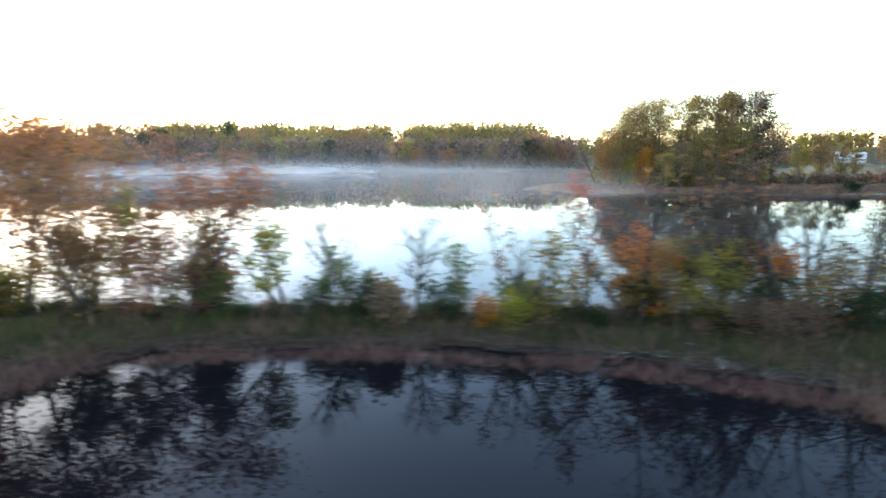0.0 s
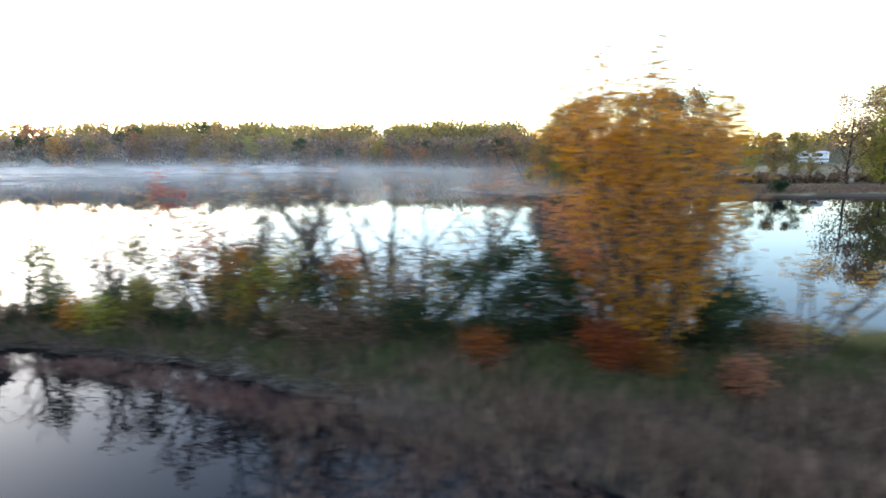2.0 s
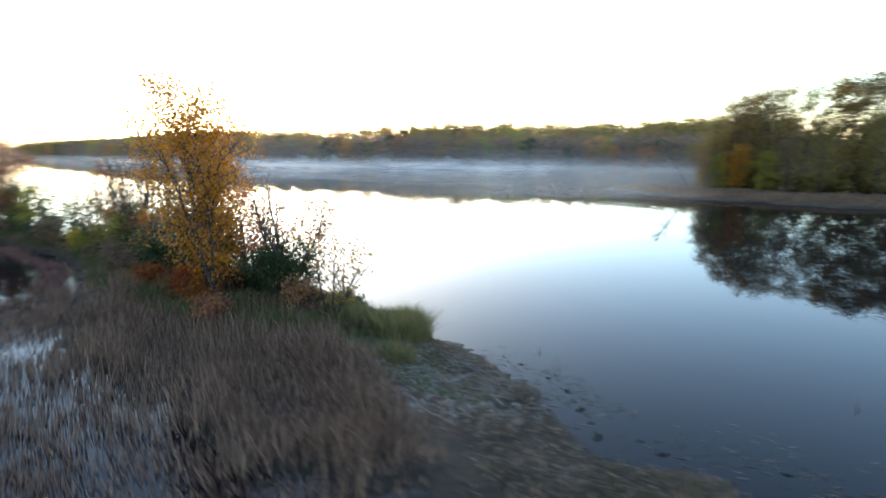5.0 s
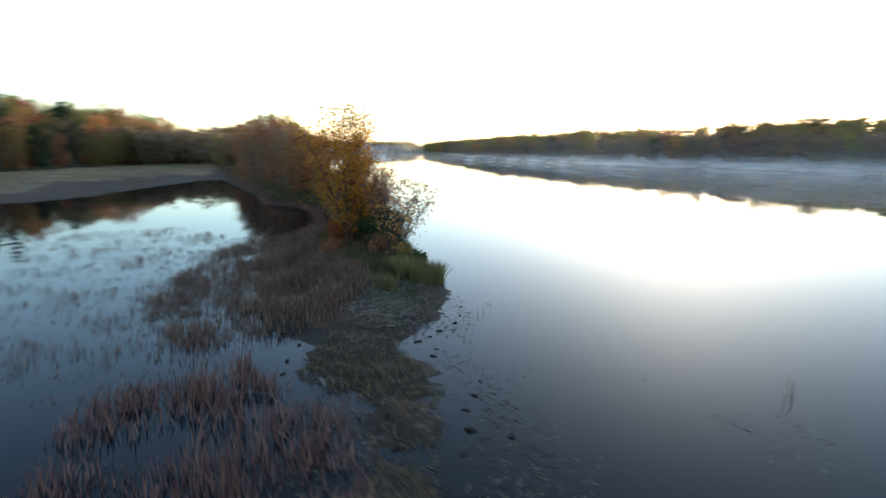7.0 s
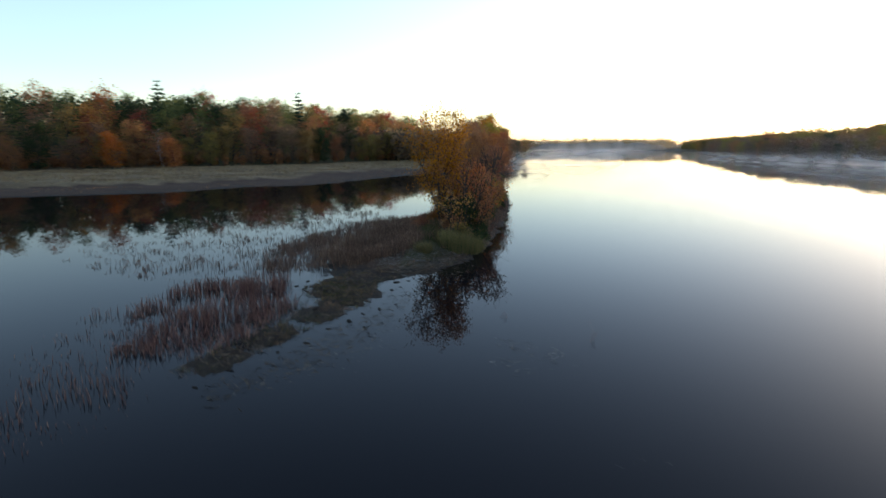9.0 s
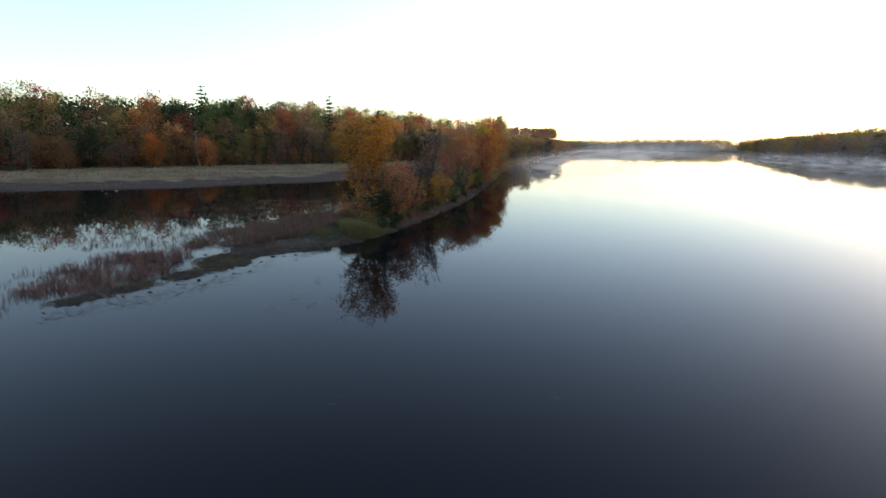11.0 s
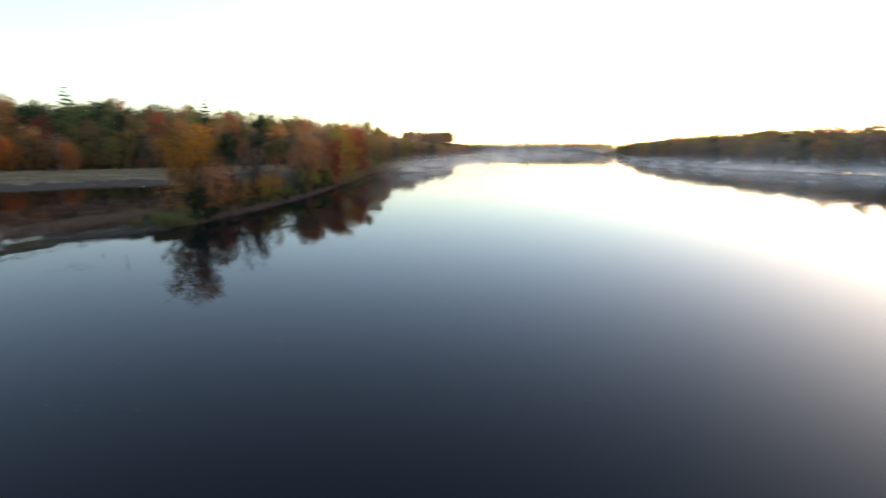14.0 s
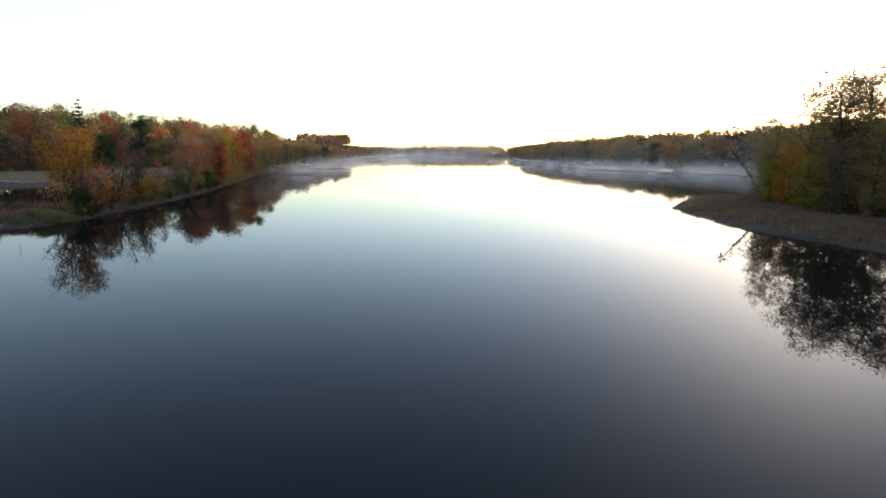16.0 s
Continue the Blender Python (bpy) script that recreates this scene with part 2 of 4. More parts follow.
def skeleton_tree(rng, height, spread, trunk, first=0.25, boughs=14, lean=(0, 0), stems=1, rise=0.6, top=0.35, twigs=4, fan=0.28):
    """Trunk, boughs and twigs, and the places where leaves sit."""
    lines, tips = [], []
    for s in range(stems):
        way = np.array([lean[0], lean[1], 1.0]) + (rng.normal(size=3) * [fan, fan, 0] if stems > 1 else 0)
        h = height * (1 if s == 0 else rng.uniform(0.82, 1.0))
        foot = rng.normal(size=3) * [0.12, 0.12, 0] * (stems > 1) - [0, 0, 0.15]
        tr = bent(rng, foot, way, h, 8, 0.07, 0.02)
        r = trunk * (1 if s == 0 else 0.75)
        lines.append((tr, r * np.linspace(1, 0.12, 9) ** 0.9))
        for k in range(max(3, boughs // stems)):
            f = first + (0.97 - first) * ((k + rng.uniform(0, 1)) / max(3, boughs // stems))
            i = min(7, int(f * 8))
            at = tr[i] + (tr[i + 1] - tr[i]) * (f * 8 - i)
            shape = min(1.0, 0.45 + (f - first) * 2.2) * (1 - (1 - top) * max(0, (f - 0.55) / 0.45))
            az = k * 2.4 + rng.uniform(-0.5, 0.5) + s * 1.7
            way = np.array([math.cos(az), math.sin(az), rise + 0.7 * max(0, f - 0.6)])
            bl = spread * shape * rng.uniform(0.7, 1.15)
            bo = bent(rng, at, way, bl, 4, 0.16, 0.09)
            rb = max(0.012, r * (1 - f) * 0.45 + 0.008)
            lines.append((bo, rb * np.linspace(1, 0.25, 5)))
            for j in range(twigs):
                g = rng.uniform(0.25, 1.0)
                m_ = min(3, int(g * 4))
                p = bo[m_] + (bo[m_ + 1] - bo[m_]) * (g * 4 - m_)
                tw = bent(rng, p, unit(bo[m_ + 1] - bo[m_]) + rng.normal(size=3) * 0.75, bl * rng.uniform(0.25, 0.5), 3, 0.2, 0.05)
                lines.append((tw, rb * 0.4 * np.linspace(1, 0.3, 4)))
                tips.extend([tw[1], tw[2], tw[3]])
            tips.append(bo[4])
        tips.append(tr[8])
    return lines, np.array(tips)


def make_tree(name, seed, height, spread, trunk_r, leaf_mat, n_leaves, leaf, label, category="tree", group="", bark=None, scatter=0.3, sides=5, low=0.0, thin=0.0, **shape):
    rng = np.random.default_rng(seed)
    lines, tips = skeleton_tree(rng, height, spread, trunk_r, **shape)
    ob = tagged(new(name), label, category, group)
    part_mesh("trunk", mesh_np("trunk", *tubes(lines, sides), bark or BARK), ob)
    if n_leaves:
        tips = tips[tips[:, 2] > low * height]
        full = 1 - thin * np.clip((tips[:, 2] / height - 0.55) / 0.4, 0, 1)      # the top thins first
        tips = tips[rng.uniform(0, 1, len(tips)) < full]
        c = tips[rng.integers(0, len(tips), n_leaves)] + rng.normal(size=(n_leaves, 3)) * scatter * np.array([1, 1, 0.75])
        c[:, 2] = np.maximum(c[:, 2], 0.05)
        part_mesh("crown", mesh_np("crown", *leaves(rng, c, leaf), leaf_mat), ob)
    return ob


def make_pine(name, seed, height, spread, n, leaf, label, mat=None, layers=14, bare=0.25):
    """A conifer with flat, ragged layers of boughs."""
    rng = np.random.default_rng(seed)
    tr = bent(rng, (0, 0, -0.2), (0, 0, 1), height, 8, 0.02, 0.05)
    lines, cs = [(tr, 0.016 * height * np.linspace(1, 0.1, 9))], []
    for k in range(layers):
        f = bare + (0.98 - bare) * k / (layers - 1)
        i = min(7, int(f * 8))
        at = tr[i] + (tr[i + 1] - tr[i]) * (f * 8 - i)
        for j in range(rng.integers(3, 6)):
            az = rng.uniform(0, 6.283)
            bl = spread * (1.04 - f) ** 0.55 * rng.uniform(0.35, 1.15)
            bo = bent(rng, at, (math.cos(az), math.sin(az), 0.12), bl, 3, 0.08, 0.03)
            lines.append((bo, 0.05 * np.linspace(1, 0.3, 4)))
            m_ = max(4, int(n * bl / (spread * layers * 2.2)))
            g = rng.uniform(0.25, 1.05, m_)[:, None]
            cs.append(bo[0] + (bo[3] - bo[0]) * g + rng.normal(size=(m_, 3)) * [0.35, 0.35, 0.14])
    ob = tagged(new(name), label, "tree")
    part_mesh("trunk", mesh_np("trunk", *tubes(lines, 5), BARK), ob)
    part_mesh("crown", mesh_np("crown", *leaves(rng, np.concatenate(cs), leaf, 0.4), mat or NEEDLE), ob)
    return ob


# ---- the shape of the land ----
# the water's edge, as one line: along the south shore, round the narrow strip and its mud bar, back along the pond,
# the meadow, then by the east to the wooded peninsula, the lagoon behind it and the far shore
EDGE = [(-660, 88), (-560, 72), (-400, 55), (-270, 45), (-212, 42), (-196, 38), (-165, 27), (-120, 19.5), (-60, 18.8), (-16, 19.6), (2, 19.3), (10, 18.6), (19, 17.5), (25, 16.6),
        (29, 15.3), (30.7, 14.1), (31.7, 13.0), (32.3, 12.1), (32.9, 11.9), (33.8, 12.4), (35.3, 12.5), (36.4, 12.2), (36.9, 11.6),
        (38.2, 11.2), (39.6, 10.8), (40.8, 10.3), (42.2, 9.6), (43.3, 9.0), (42.2, 8.3), (41.2, 8.4), (40.2, 9.0), (39.0, 9.7), (37.5, 9.9),
        (36.4, 10.3), (35.6, 9.9), (34.6, 9.4), (33.6, 8.9), (32.6, 9.0), (31.6, 9.7), (29.4, 8.3), (27, 8.2), (22, 8.9), (17, 9.5), (13.5, 10.6), (11, 12.7), (9.5, 13.7), (6, 15.1),
        (1.7, 16.2), (-3, 16.2), (-9, 15.8), (-11.3, 13.6), (-16, 12), (-30, 11), (-46, 9.5), (-62, 8.2), (-60, 3), (-44, -3), (-30, -8),
        (-25, -12), (-24, -16.7), (-12, -24), (-6, -36), (-2, -43), (5, -60), (20, -90), (60, -140), (200, -120), (230, 0), (200, 66), (100, 74),
        (60, 73), (46, 71.2), (40, 70.6), (33, 72.6), (24, 74.5), (17, 80), (11.4, 85.5), (14, 90), (24, 99), (40, 106), (62, 112),
        (72, 124), (76, 142), (66, 154), (25, 160), (-15, 164), (-60, 156), (-100, 148), (-190, 151), (-285, 157), (-420, 195), (-480, 216), (-560, 240), (-655, 258)]


def shore(x, y):
    """Metres from the water's edge: above nought on land."""
    p = np.stack([np.ravel(x), np.ravel(y)], 1).astype(float)
    best, inside = np.full(len(p), 1e18), np.zeros(len(p), bool)
    e = np.array(EDGE, float)
    for a, b in zip(e, np.roll(e, -1, 0)):
        ab = b - a
        k = np.clip(((p - a) @ ab) / (ab @ ab), 0, 1)
        best = np.minimum(best, ((p - a - k[:, None] * ab) ** 2).sum(1))
        cross = (a[1] > p[:, 1]) != (b[1] > p[:, 1])
        if a[1] != b[1]:
            inside ^= cross & (p[:, 0] < (b[0] - a[0]) * (p[:, 1] - a[1]) / (b[1] - a[1]) + a[0])
    return (np.sqrt(best) * np.where(inside, -1, 1)).reshape(np.shape(x))


def wobble(x, y, scale, seed):
    """Smooth uneven ground from a few crossing waves, about -1 to 1."""
    rng = np.random.default_rng(seed)
    z = 0
    for _ in range(7):
        a, p, f = rng.uniform(0, 6.283), rng.uniform(0, 6.283), scale * rng.uniform(0.5, 1.9)
        z = z + np.sin((x * math.cos(a) + y * math.sin(a)) * f + p)
    return z / 4.0


# the wood's edge on the south-west side of the meadow
WOOD = [(30, -190), (-8, -108), (-41, -82), (-60, -74), (-76, -60), (-95, -36), (-150, -8), (-260, 4)]


def wood_depth(x, y):
    """Metres behind the wood's edge."""
    out = np.full(np.shape(x), -1e9)
    e = np.array(WOOD, float)
    best = np.full(np.shape(x), 1e18)
    for a, b in zip(e[:-1], e[1:]):
        ab = b - a
        k = np.clip(((x - a[0]) * ab[0] + (y - a[1]) * ab[1]) / (ab @ ab), 0, 1)
        dx, dy = x - a[0] - k * ab[0], y - a[1] - k * ab[1]
        d = dx * dx + dy * dy
        side = ab[0] * dy - ab[1] * dx
        out = np.where(d < best, np.sqrt(d) * np.sign(side), out)
        best = np.minimum(best, d)
    return out


def land(x, y):
    """The height of the ground."""
    x, y = np.asarray(x, float), np.asarray(y, float)
    d = shore(x, y) + 0.25 * wobble(x, y, 1.6, 3) + 0.12 * wobble(x, y, 5.0, 4)
    high = 0.5 + 0.32 / (1 + np.exp(-(y - 12.6) / 0.4)) / (1 + np.exp(-(26.3 - x) / 0.5)) * (y < 30)
    high = high - 0.34 * ((y > 0) & (y < 30)) * np.maximum(1 / (1 + np.exp(-(x - 27.3) / 0.5)), 1 / (1 + np.exp((y - 12.3) / 0.3)) / (1 + np.exp(-(x - 9.5))))
    high = high - 0.08 * ((y > 0) & (y < 30)) / (1 + np.exp(-(x - 31.5) / 0.6))         # the bar lies almost awash
    flat = (y < 8) & (x < 0)                                                            # a mud flat before the meadow's low scarp
    scarp = 1 / (1 + np.exp(-(d - 13.0 - 4.0 * wobble(x, y, 0.12, 8)) / 0.5))
    high = np.where(flat, 0.2 + 0.55 * scarp, high)
    up = np.where(d > 0, high * (1 - np.exp(-np.maximum(d, 0) / 2.2)) + 0.03 * np.minimum(np.maximum(d, 0), 1), np.maximum(-1.6, 0.22 * d))
    up = up + np.where(d > 0.1, 0.045 * wobble(x, y, 3.0, 5) + 0.025 * wobble(x, y, 9.0, 6), 0)
    w = wood_depth(x, y)
    up = up + np.where((d > 2) & (y < 8) & (x < 0), 0.14 * wobble(x, y, 0.5, 7), 0)
    up = up + np.where(d > 0, np.clip(w, 0, 160) * 0.09, 0)
    north = np.clip(d - 12, 0, 120) * 0.06 * (y > 140)
    camp = 2.9 * np.exp(-((x - 91) ** 2 / 220 + (y - 124) ** 2 / 200))
    return up + np.where(d > 0, north + camp, 0)


def axis(*spans):
    return np.unique(np.concatenate([np.arange(a, b, s) for a, b, s in spans]).round(3))


gx = axis((-4000, -1000, 400), (-1000, -300, 20), (-300, -60, 5), (-60, -18, 2.0), (-18, 48, 0.33), (48, 110, 2.2), (110, 300, 20), (300, 4001, 400))
gy = axis((-4000, -300, 400), (-300, -60, 12), (-60, 0, 2.5), (0, 22, 0.3), (22, 62, 6), (62, 115, 1.5), (115, 200, 5), (200, 500, 50), (500, 4001, 400))
X, Y = np.meshgrid(gx, gy, indexing="ij")
Z = land(X, Y)
nx, ny = X.shape
idx = np.arange(nx * ny).reshape(nx, ny)
quads = np.stack([idx[:-1, :-1], idx[1:, :-1], idx[1:, 1:], idx[:-1, 1:]], -1).reshape(-1, 4)
gme = mesh_np("ground", np.stack([X, Y, Z], -1).reshape(-1, 3), quads, GROUND)
SD, WD = shore(X, Y), wood_depth(X, Y)
mudness = np.clip(1 - SD / 2.6, 0, 1)
mudness = np.maximum(mudness, ((X > 10) & (Y < 12.6) & (SD > 0)).astype(float))
meadow = ((SD > 12.5 + 4.0 * wobble(X, Y, 0.12, 8)) & (WD < 0) & (Y < 9) & (X < 0)) | ((Y > 68) & (Y < 135) & (X > 48) & (X < 130) & (SD > 1.0))
mudness = np.maximum(mudness, ((Y < 8) & (X < 0) & (WD < 0)).astype(float))
wet = np.clip((0.14 - Z) / 0.1, 0, 1)
cols = np.stack([mudness, meadow * 0.9, wet, np.ones_like(X)], -1).reshape(-1, 4)
gme.color_attributes.new("cover", "FLOAT_COLOR", "POINT").data.foreach_set("color", cols.ravel().astype(np.float32))
gme.polygons.foreach_set("use_smooth", np.ones(len(gme.polygons), bool))
tagged(new("ground", gme), "muddy leaf-littered banks, frosted meadow and wooded slopes", "ground", kind="structure")

wme = mesh_np("water", [(-1200, -220, 0), (320, -220, 0), (320, 420, 0), (-1200, 420, 0)], [(0, 1, 2, 3)], WATER)
tagged(new("water", wme), "still dark lake and pond water mirroring the dawn sky", "water", kind="structure")


def height_at(x, y):
    return float(land(np.array([x]), np.array([y]))[0])


def plant(src, x, y, turn=0.0, size=1.0, sink=0.0, wide=1.0):
    ob = copy_thing(src, pose(x, y, height_at(x, y) - sink, 0, 0, turn))
    ob.scale = (size * wide, size * wide, size)
    return ob


def settle(ob, x, y, turn=0.0, size=1.0, sink=0.0, wide=1.0):
    ob.matrix_basis = pose(x, y, height_at(x, y) - sink, 0, 0, turn)
    ob.scale = (size * wide, size * wide, size)
    return ob


# ---- the trees and bushes of the strip ----
settle(make_tree("golden_tree", 97, 6.8, 2.25, 0.12, GOLD, 12000, 0.105, "slender autumn tree with golden yellow leaves on the strip", first=0.12, boughs=78,
                 lean=(-0.13, 0), stems=6, scatter=0.22, top=0.95, rise=1.0, twigs=7, fan=0.16, thin=0.1), 18.4, 13.9)
settle(make_tree("orange_tree", 14, 4.2, 1.8, 0.08, ORANGE, 2600, 0.115, "smaller orange-brown tree leaning out over the lake", first=0.1, boughs=30,
                 stems=3, scatter=0.24, top=0.6, rise=0.5, twigs=5, fan=0.2, lean=(0.02, 0.08), thin=0.4), 17.8, 16.0, 70)
settle(make_tree("rust_tree", 15, 4.2, 1.6, 0.06, RUST, 1500, 0.1, "low rusty tree reaching out over the lake", first=0.15, boughs=22,
                 stems=3, scatter=0.2, rise=0.6, twigs=5, fan=0.3, lean=(0.15, 0.25), thin=0.3), 19.6, 16.2, 10)


def bare_tree(seed, h, x, y, few=0, lean=(0, 0), stems=1, spread=1.8, r=0.09, turn=0, mat=None):
    return settle(make_tree("bare_tree", seed, h, spread, r, mat or RUST, few, 0.1, "thin leafless grey tree with a few last leaves", group="bare trees on the strip", first=0.3,
                            boughs=28, lean=lean, stems=stems, rise=1.0, twigs=6, scatter=0.14), x, y, turn)


bare_tree(21, 6.2, 11.3, 16.4, 110, stems=4, r=0.1)
bare_tree(22, 6.0, 10.8, 16.0, 80, (-0.28, 0), 3, r=0.1)
bare_tree(23, 5.6, 9.0, 16.5, 150, (-0.2, 0.05), 2, r=0.1)
bare_tree(24, 5.4, 6.3, 16.8, 380, (-0.3, 0.1), 2)
bare_tree(25, 4.6, 7.6, 16.6, 70, (0.05, 0.0), 1)
bare_tree(26, 4.6, 8.5, 16.6, 140, (0.1, 0), 1)
bare_tree(27, 5.8, 14.2, 16.3, 380, (0, 0), 2, 1.9)
bare_tree(28, 4.9, 20.7, 15.6, 60, (0.03, 0), 2, 1.1)
bare_tree(29, 4.4, 20.1, 15.6, 80, (-0.05, 0), 2, 1.2)
bare_tree(30, 3.6, -0.9, 18.1, 20, (0.1, 0), 1)
bare_tree(31, 4.6, -5.2, 18.1, 15, (-0.25, 0), 2, r=0.09)
bare_tree(32, 5.0, 12.5, 16.1, 60, (0.32, 0), 2, r=0.12)
bare_tree(33, 3.0, 23.1, 15.0, 400, (0.2, 0.05), 6, 1.4, 0.06, mat=ORANGE)
bare_tree(34, 3.0, 2.2, 17.9, 40, (0.2, 0), 2)
bare_tree(35, 3.6, -2.8, 17.8, 30, (-0.2, 0), 2)

for k, (x, y, h, turn) in enumerate([(-8.4, 17.5, 5.4, 150), (-11.4, 17.1, 6.2, 0), (-14.2, 17.4, 6.6, 90), (-17.6, 16.9, 6.6, 200), (-22.5, 16.5, 5.6, 40)]):
    settle(make_tree("rust_tree", 40 + k, h, 2.6, 0.11, ORANGE if k == 2 else RUST, 2600 if k == 0 else 5600, 0.12, "small tree with thinning rust-brown leaves on the strip", group="rust trees on the strip", first=0.35, boughs=18,
                     stems=3, scatter=0.4, low=0.12), x, y, turn)
for k, (x, y, h, n, mat) in enumerate([(4.9, 17.5, 4.9, 420, RED), (1.9, 17.7, 4.2, 160, RUST), (-10.6, 17.7, 4.2, 1100, LIME), (-5.8, 17.7, 2.9, 1100, LIME), (7.9, 16.7, 4.0, 120, BROWN), (-7.4, 17.6, 3.4, 700, OLIVE), (0.6, 17.6, 2.6, 420, GREEN), (3.6, 17.5, 3.0, 520, OLIVE),
                                       (-3.4, 17.7, 2.2, 420, GREEN), (5.8, 17.2, 3.2, 420, ORANGE), (-9.6, 17.5, 3.8, 700, RUST), (-12.8, 17.6, 3.6, 900, OLIVE),
                                       (-8.4, 17.8, 3.0, 500, OLIVE)]):
    settle(make_tree("sapling", 50 + k, h, 0.95, 0.05, mat, n, 0.11, "thin sapling with sparse autumn leaves", group="saplings on the strip", first=0.3, boughs=14, scatter=0.16, rise=0.9), x, y, 37 * k)


def shrub(seed, x, y, h, w, mat, n, label, leaf=0.09, stems=6):
    if -16 < x < 6.5:                       # the western half of the strip carries only thin low growth
        h, w, n = 0.82 * h, 0.75 * w, 0.6 * n
    return settle(make_tree("shrub", seed, 1.08 * h, 1.1 * w, 0.03, mat, int(1.7 * n), leaf, label, "shrub", "shrubs on the strip", first=0.1, boughs=24, stems=stems, scatter=0.2, rise=0.9, twigs=3), x, y, seed * 37 % 360)


DKL, OLL, YEL, ORL, GRL = ("dark green leafy shrub on the strip", "olive and brown shrub on the strip", "yellow-leaved shrub on the strip",
                           "low orange-leaved shrub in the grass", "pale yellow-green shrub on the strip")
for row in [(60, 15.0, 15.3, 2.7, 1.4, DARK, 3600, DKL), (61, 16.3, 15.6, 1.9, 1.1, DARK, 2200, DKL), (62, 20.2, 15.0, 2.2, 0.9, DARK, 1700, DKL), (63, 21.1, 15.2, 1.7, 0.9, DARK, 1200, DKL),
            (64, 7.1, 16.8, 2.7, 0.9, OLIVE, 1500, OLL), (65, 9.9, 16.6, 2.0, 0.9, DARK, 1300, DKL), (66, 11.8, 16.5, 2.6, 0.9, BROWN, 700, "brown shrub on the strip"),
            (67, 13.2, 16.5, 2.8, 0.9, OLIVE, 800, OLL), (68, 3.4, 17.3, 1.4, 0.6, OLIVE, 900, OLL), (69, 1.4, 17.2, 1.2, 0.45, GOLD, 800, YEL),
            (70, 2.4, 17.0, 1.3, 0.6, LIME, 1000, GRL), (71, 4.5, 17.7, 2.6, 0.7, OLIVE, 900, OLL), (72, 6.0, 17.4, 1.9, 0.8, DARK, 1000, DKL), (73, -2.6, 17.9, 1.7, 0.9, DARK, 1400, DKL),
            (74, -7.2, 17.9, 1.8, 0.8, GREEN, 1200, "green leafy shrub on the strip"), (75, -4.2, 17.9, 1.5, 1.0, DARK, 1300, DKL), (76, -9.0, 17.9, 2.2, 0.7, GREEN, 800, "green leafy shrub on the strip"),
            (77, -11.8, 17.7, 2.4, 0.9, OLIVE, 1000, OLL), (78, -14.0, 17.7, 2.2, 1.2, LIME, 1500, GRL), (79, -17.0, 17.7, 2.3, 1.3, DARK, 1700, DKL), (80, 0.0, 17.9, 1.5, 0.9, DARK, 1200, DKL),
            (81, 8.6, 16.6, 2.1, 0.8, OLIVE, 1000, OLL), (82, 11.0, 16.2, 1.9, 0.9, OLIVE, 500, OLL), (83, 21.9, 14.8, 1.0, 0.6, RUST, 600, "low rusty shrub near the tip"), (84, 18.9, 15.7, 1.5, 0.9, DARK, 1300, DKL),
            (85, 14.2, 13.9, 0.75, 0.4, FERN, 800, ORL), (86, 17.3, 13.7, 0.95, 0.6, FERN, 1400, ORL), (87, 18.2, 13.5, 0.7, 0.4, FERN, 700, ORL), (88, 20.0, 12.6, 0.7, 0.6, RUST, 500, "low reddish shrub in the grass"),
            (89, 15.9, 16.5, 1.5, 0.7, RED, 260, "reddish shrub on the strip"), (90, -20.5, 17.7, 2.2, 1.3, OLIVE, 1500, OLL), (91, 23.2, 15.2, 0.8, 0.5, OLIVE, 420, OLL), (92, 12.4, 15.3, 1.2, 0.8, DARK, 900, DKL),
            (160, -9.7, 17.5, 3.2, 1.6, RUST, 3000, "rusty half-bare shrub on the strip"), (161, -7.9, 17.7, 2.6, 1.2, BROWN, 2000, "brown half-bare shrub on the strip"), (162, -11.6, 17.4, 3.4, 1.6, OLIVE, 2800, OLL),
            (95, 8.0, 16.9, 2.7, 1.0, LIME, 1300, GRL), (98, 6.9, 17.1, 2.5, 0.9, GOLD, 900, YEL), (96, 10.2, 16.7, 2.5, 0.9, GOLD, 900, YEL), (97, 12.3, 16.4, 1.6, 0.6, ORANGE, 350, "thin orange shrub on the strip"),
            (93, 9.4, 15.5, 1.1, 0.8, BROWN, 800, "brown tangled shrub at the foot of bare trees"), (94, 10.6, 15.5, 1.0, 0.6, BROWN, 400, "brown tangled shrub at the foot of bare trees")]:
    shrub(*row)


# ---- woods: a few kinds of tree, copied with their own turn and size ----
def kind(name, seed, h, s, mat, n, leaf, label, **k):
    args = dict(first=0.05, boughs=24, scatter=0.5, twigs=4, top=0.55, sides=3)
    args.update(k)
    return make_tree(name, seed, h, s, 0.017 * h, mat, n, leaf, label, group="trees of the woods", **args)


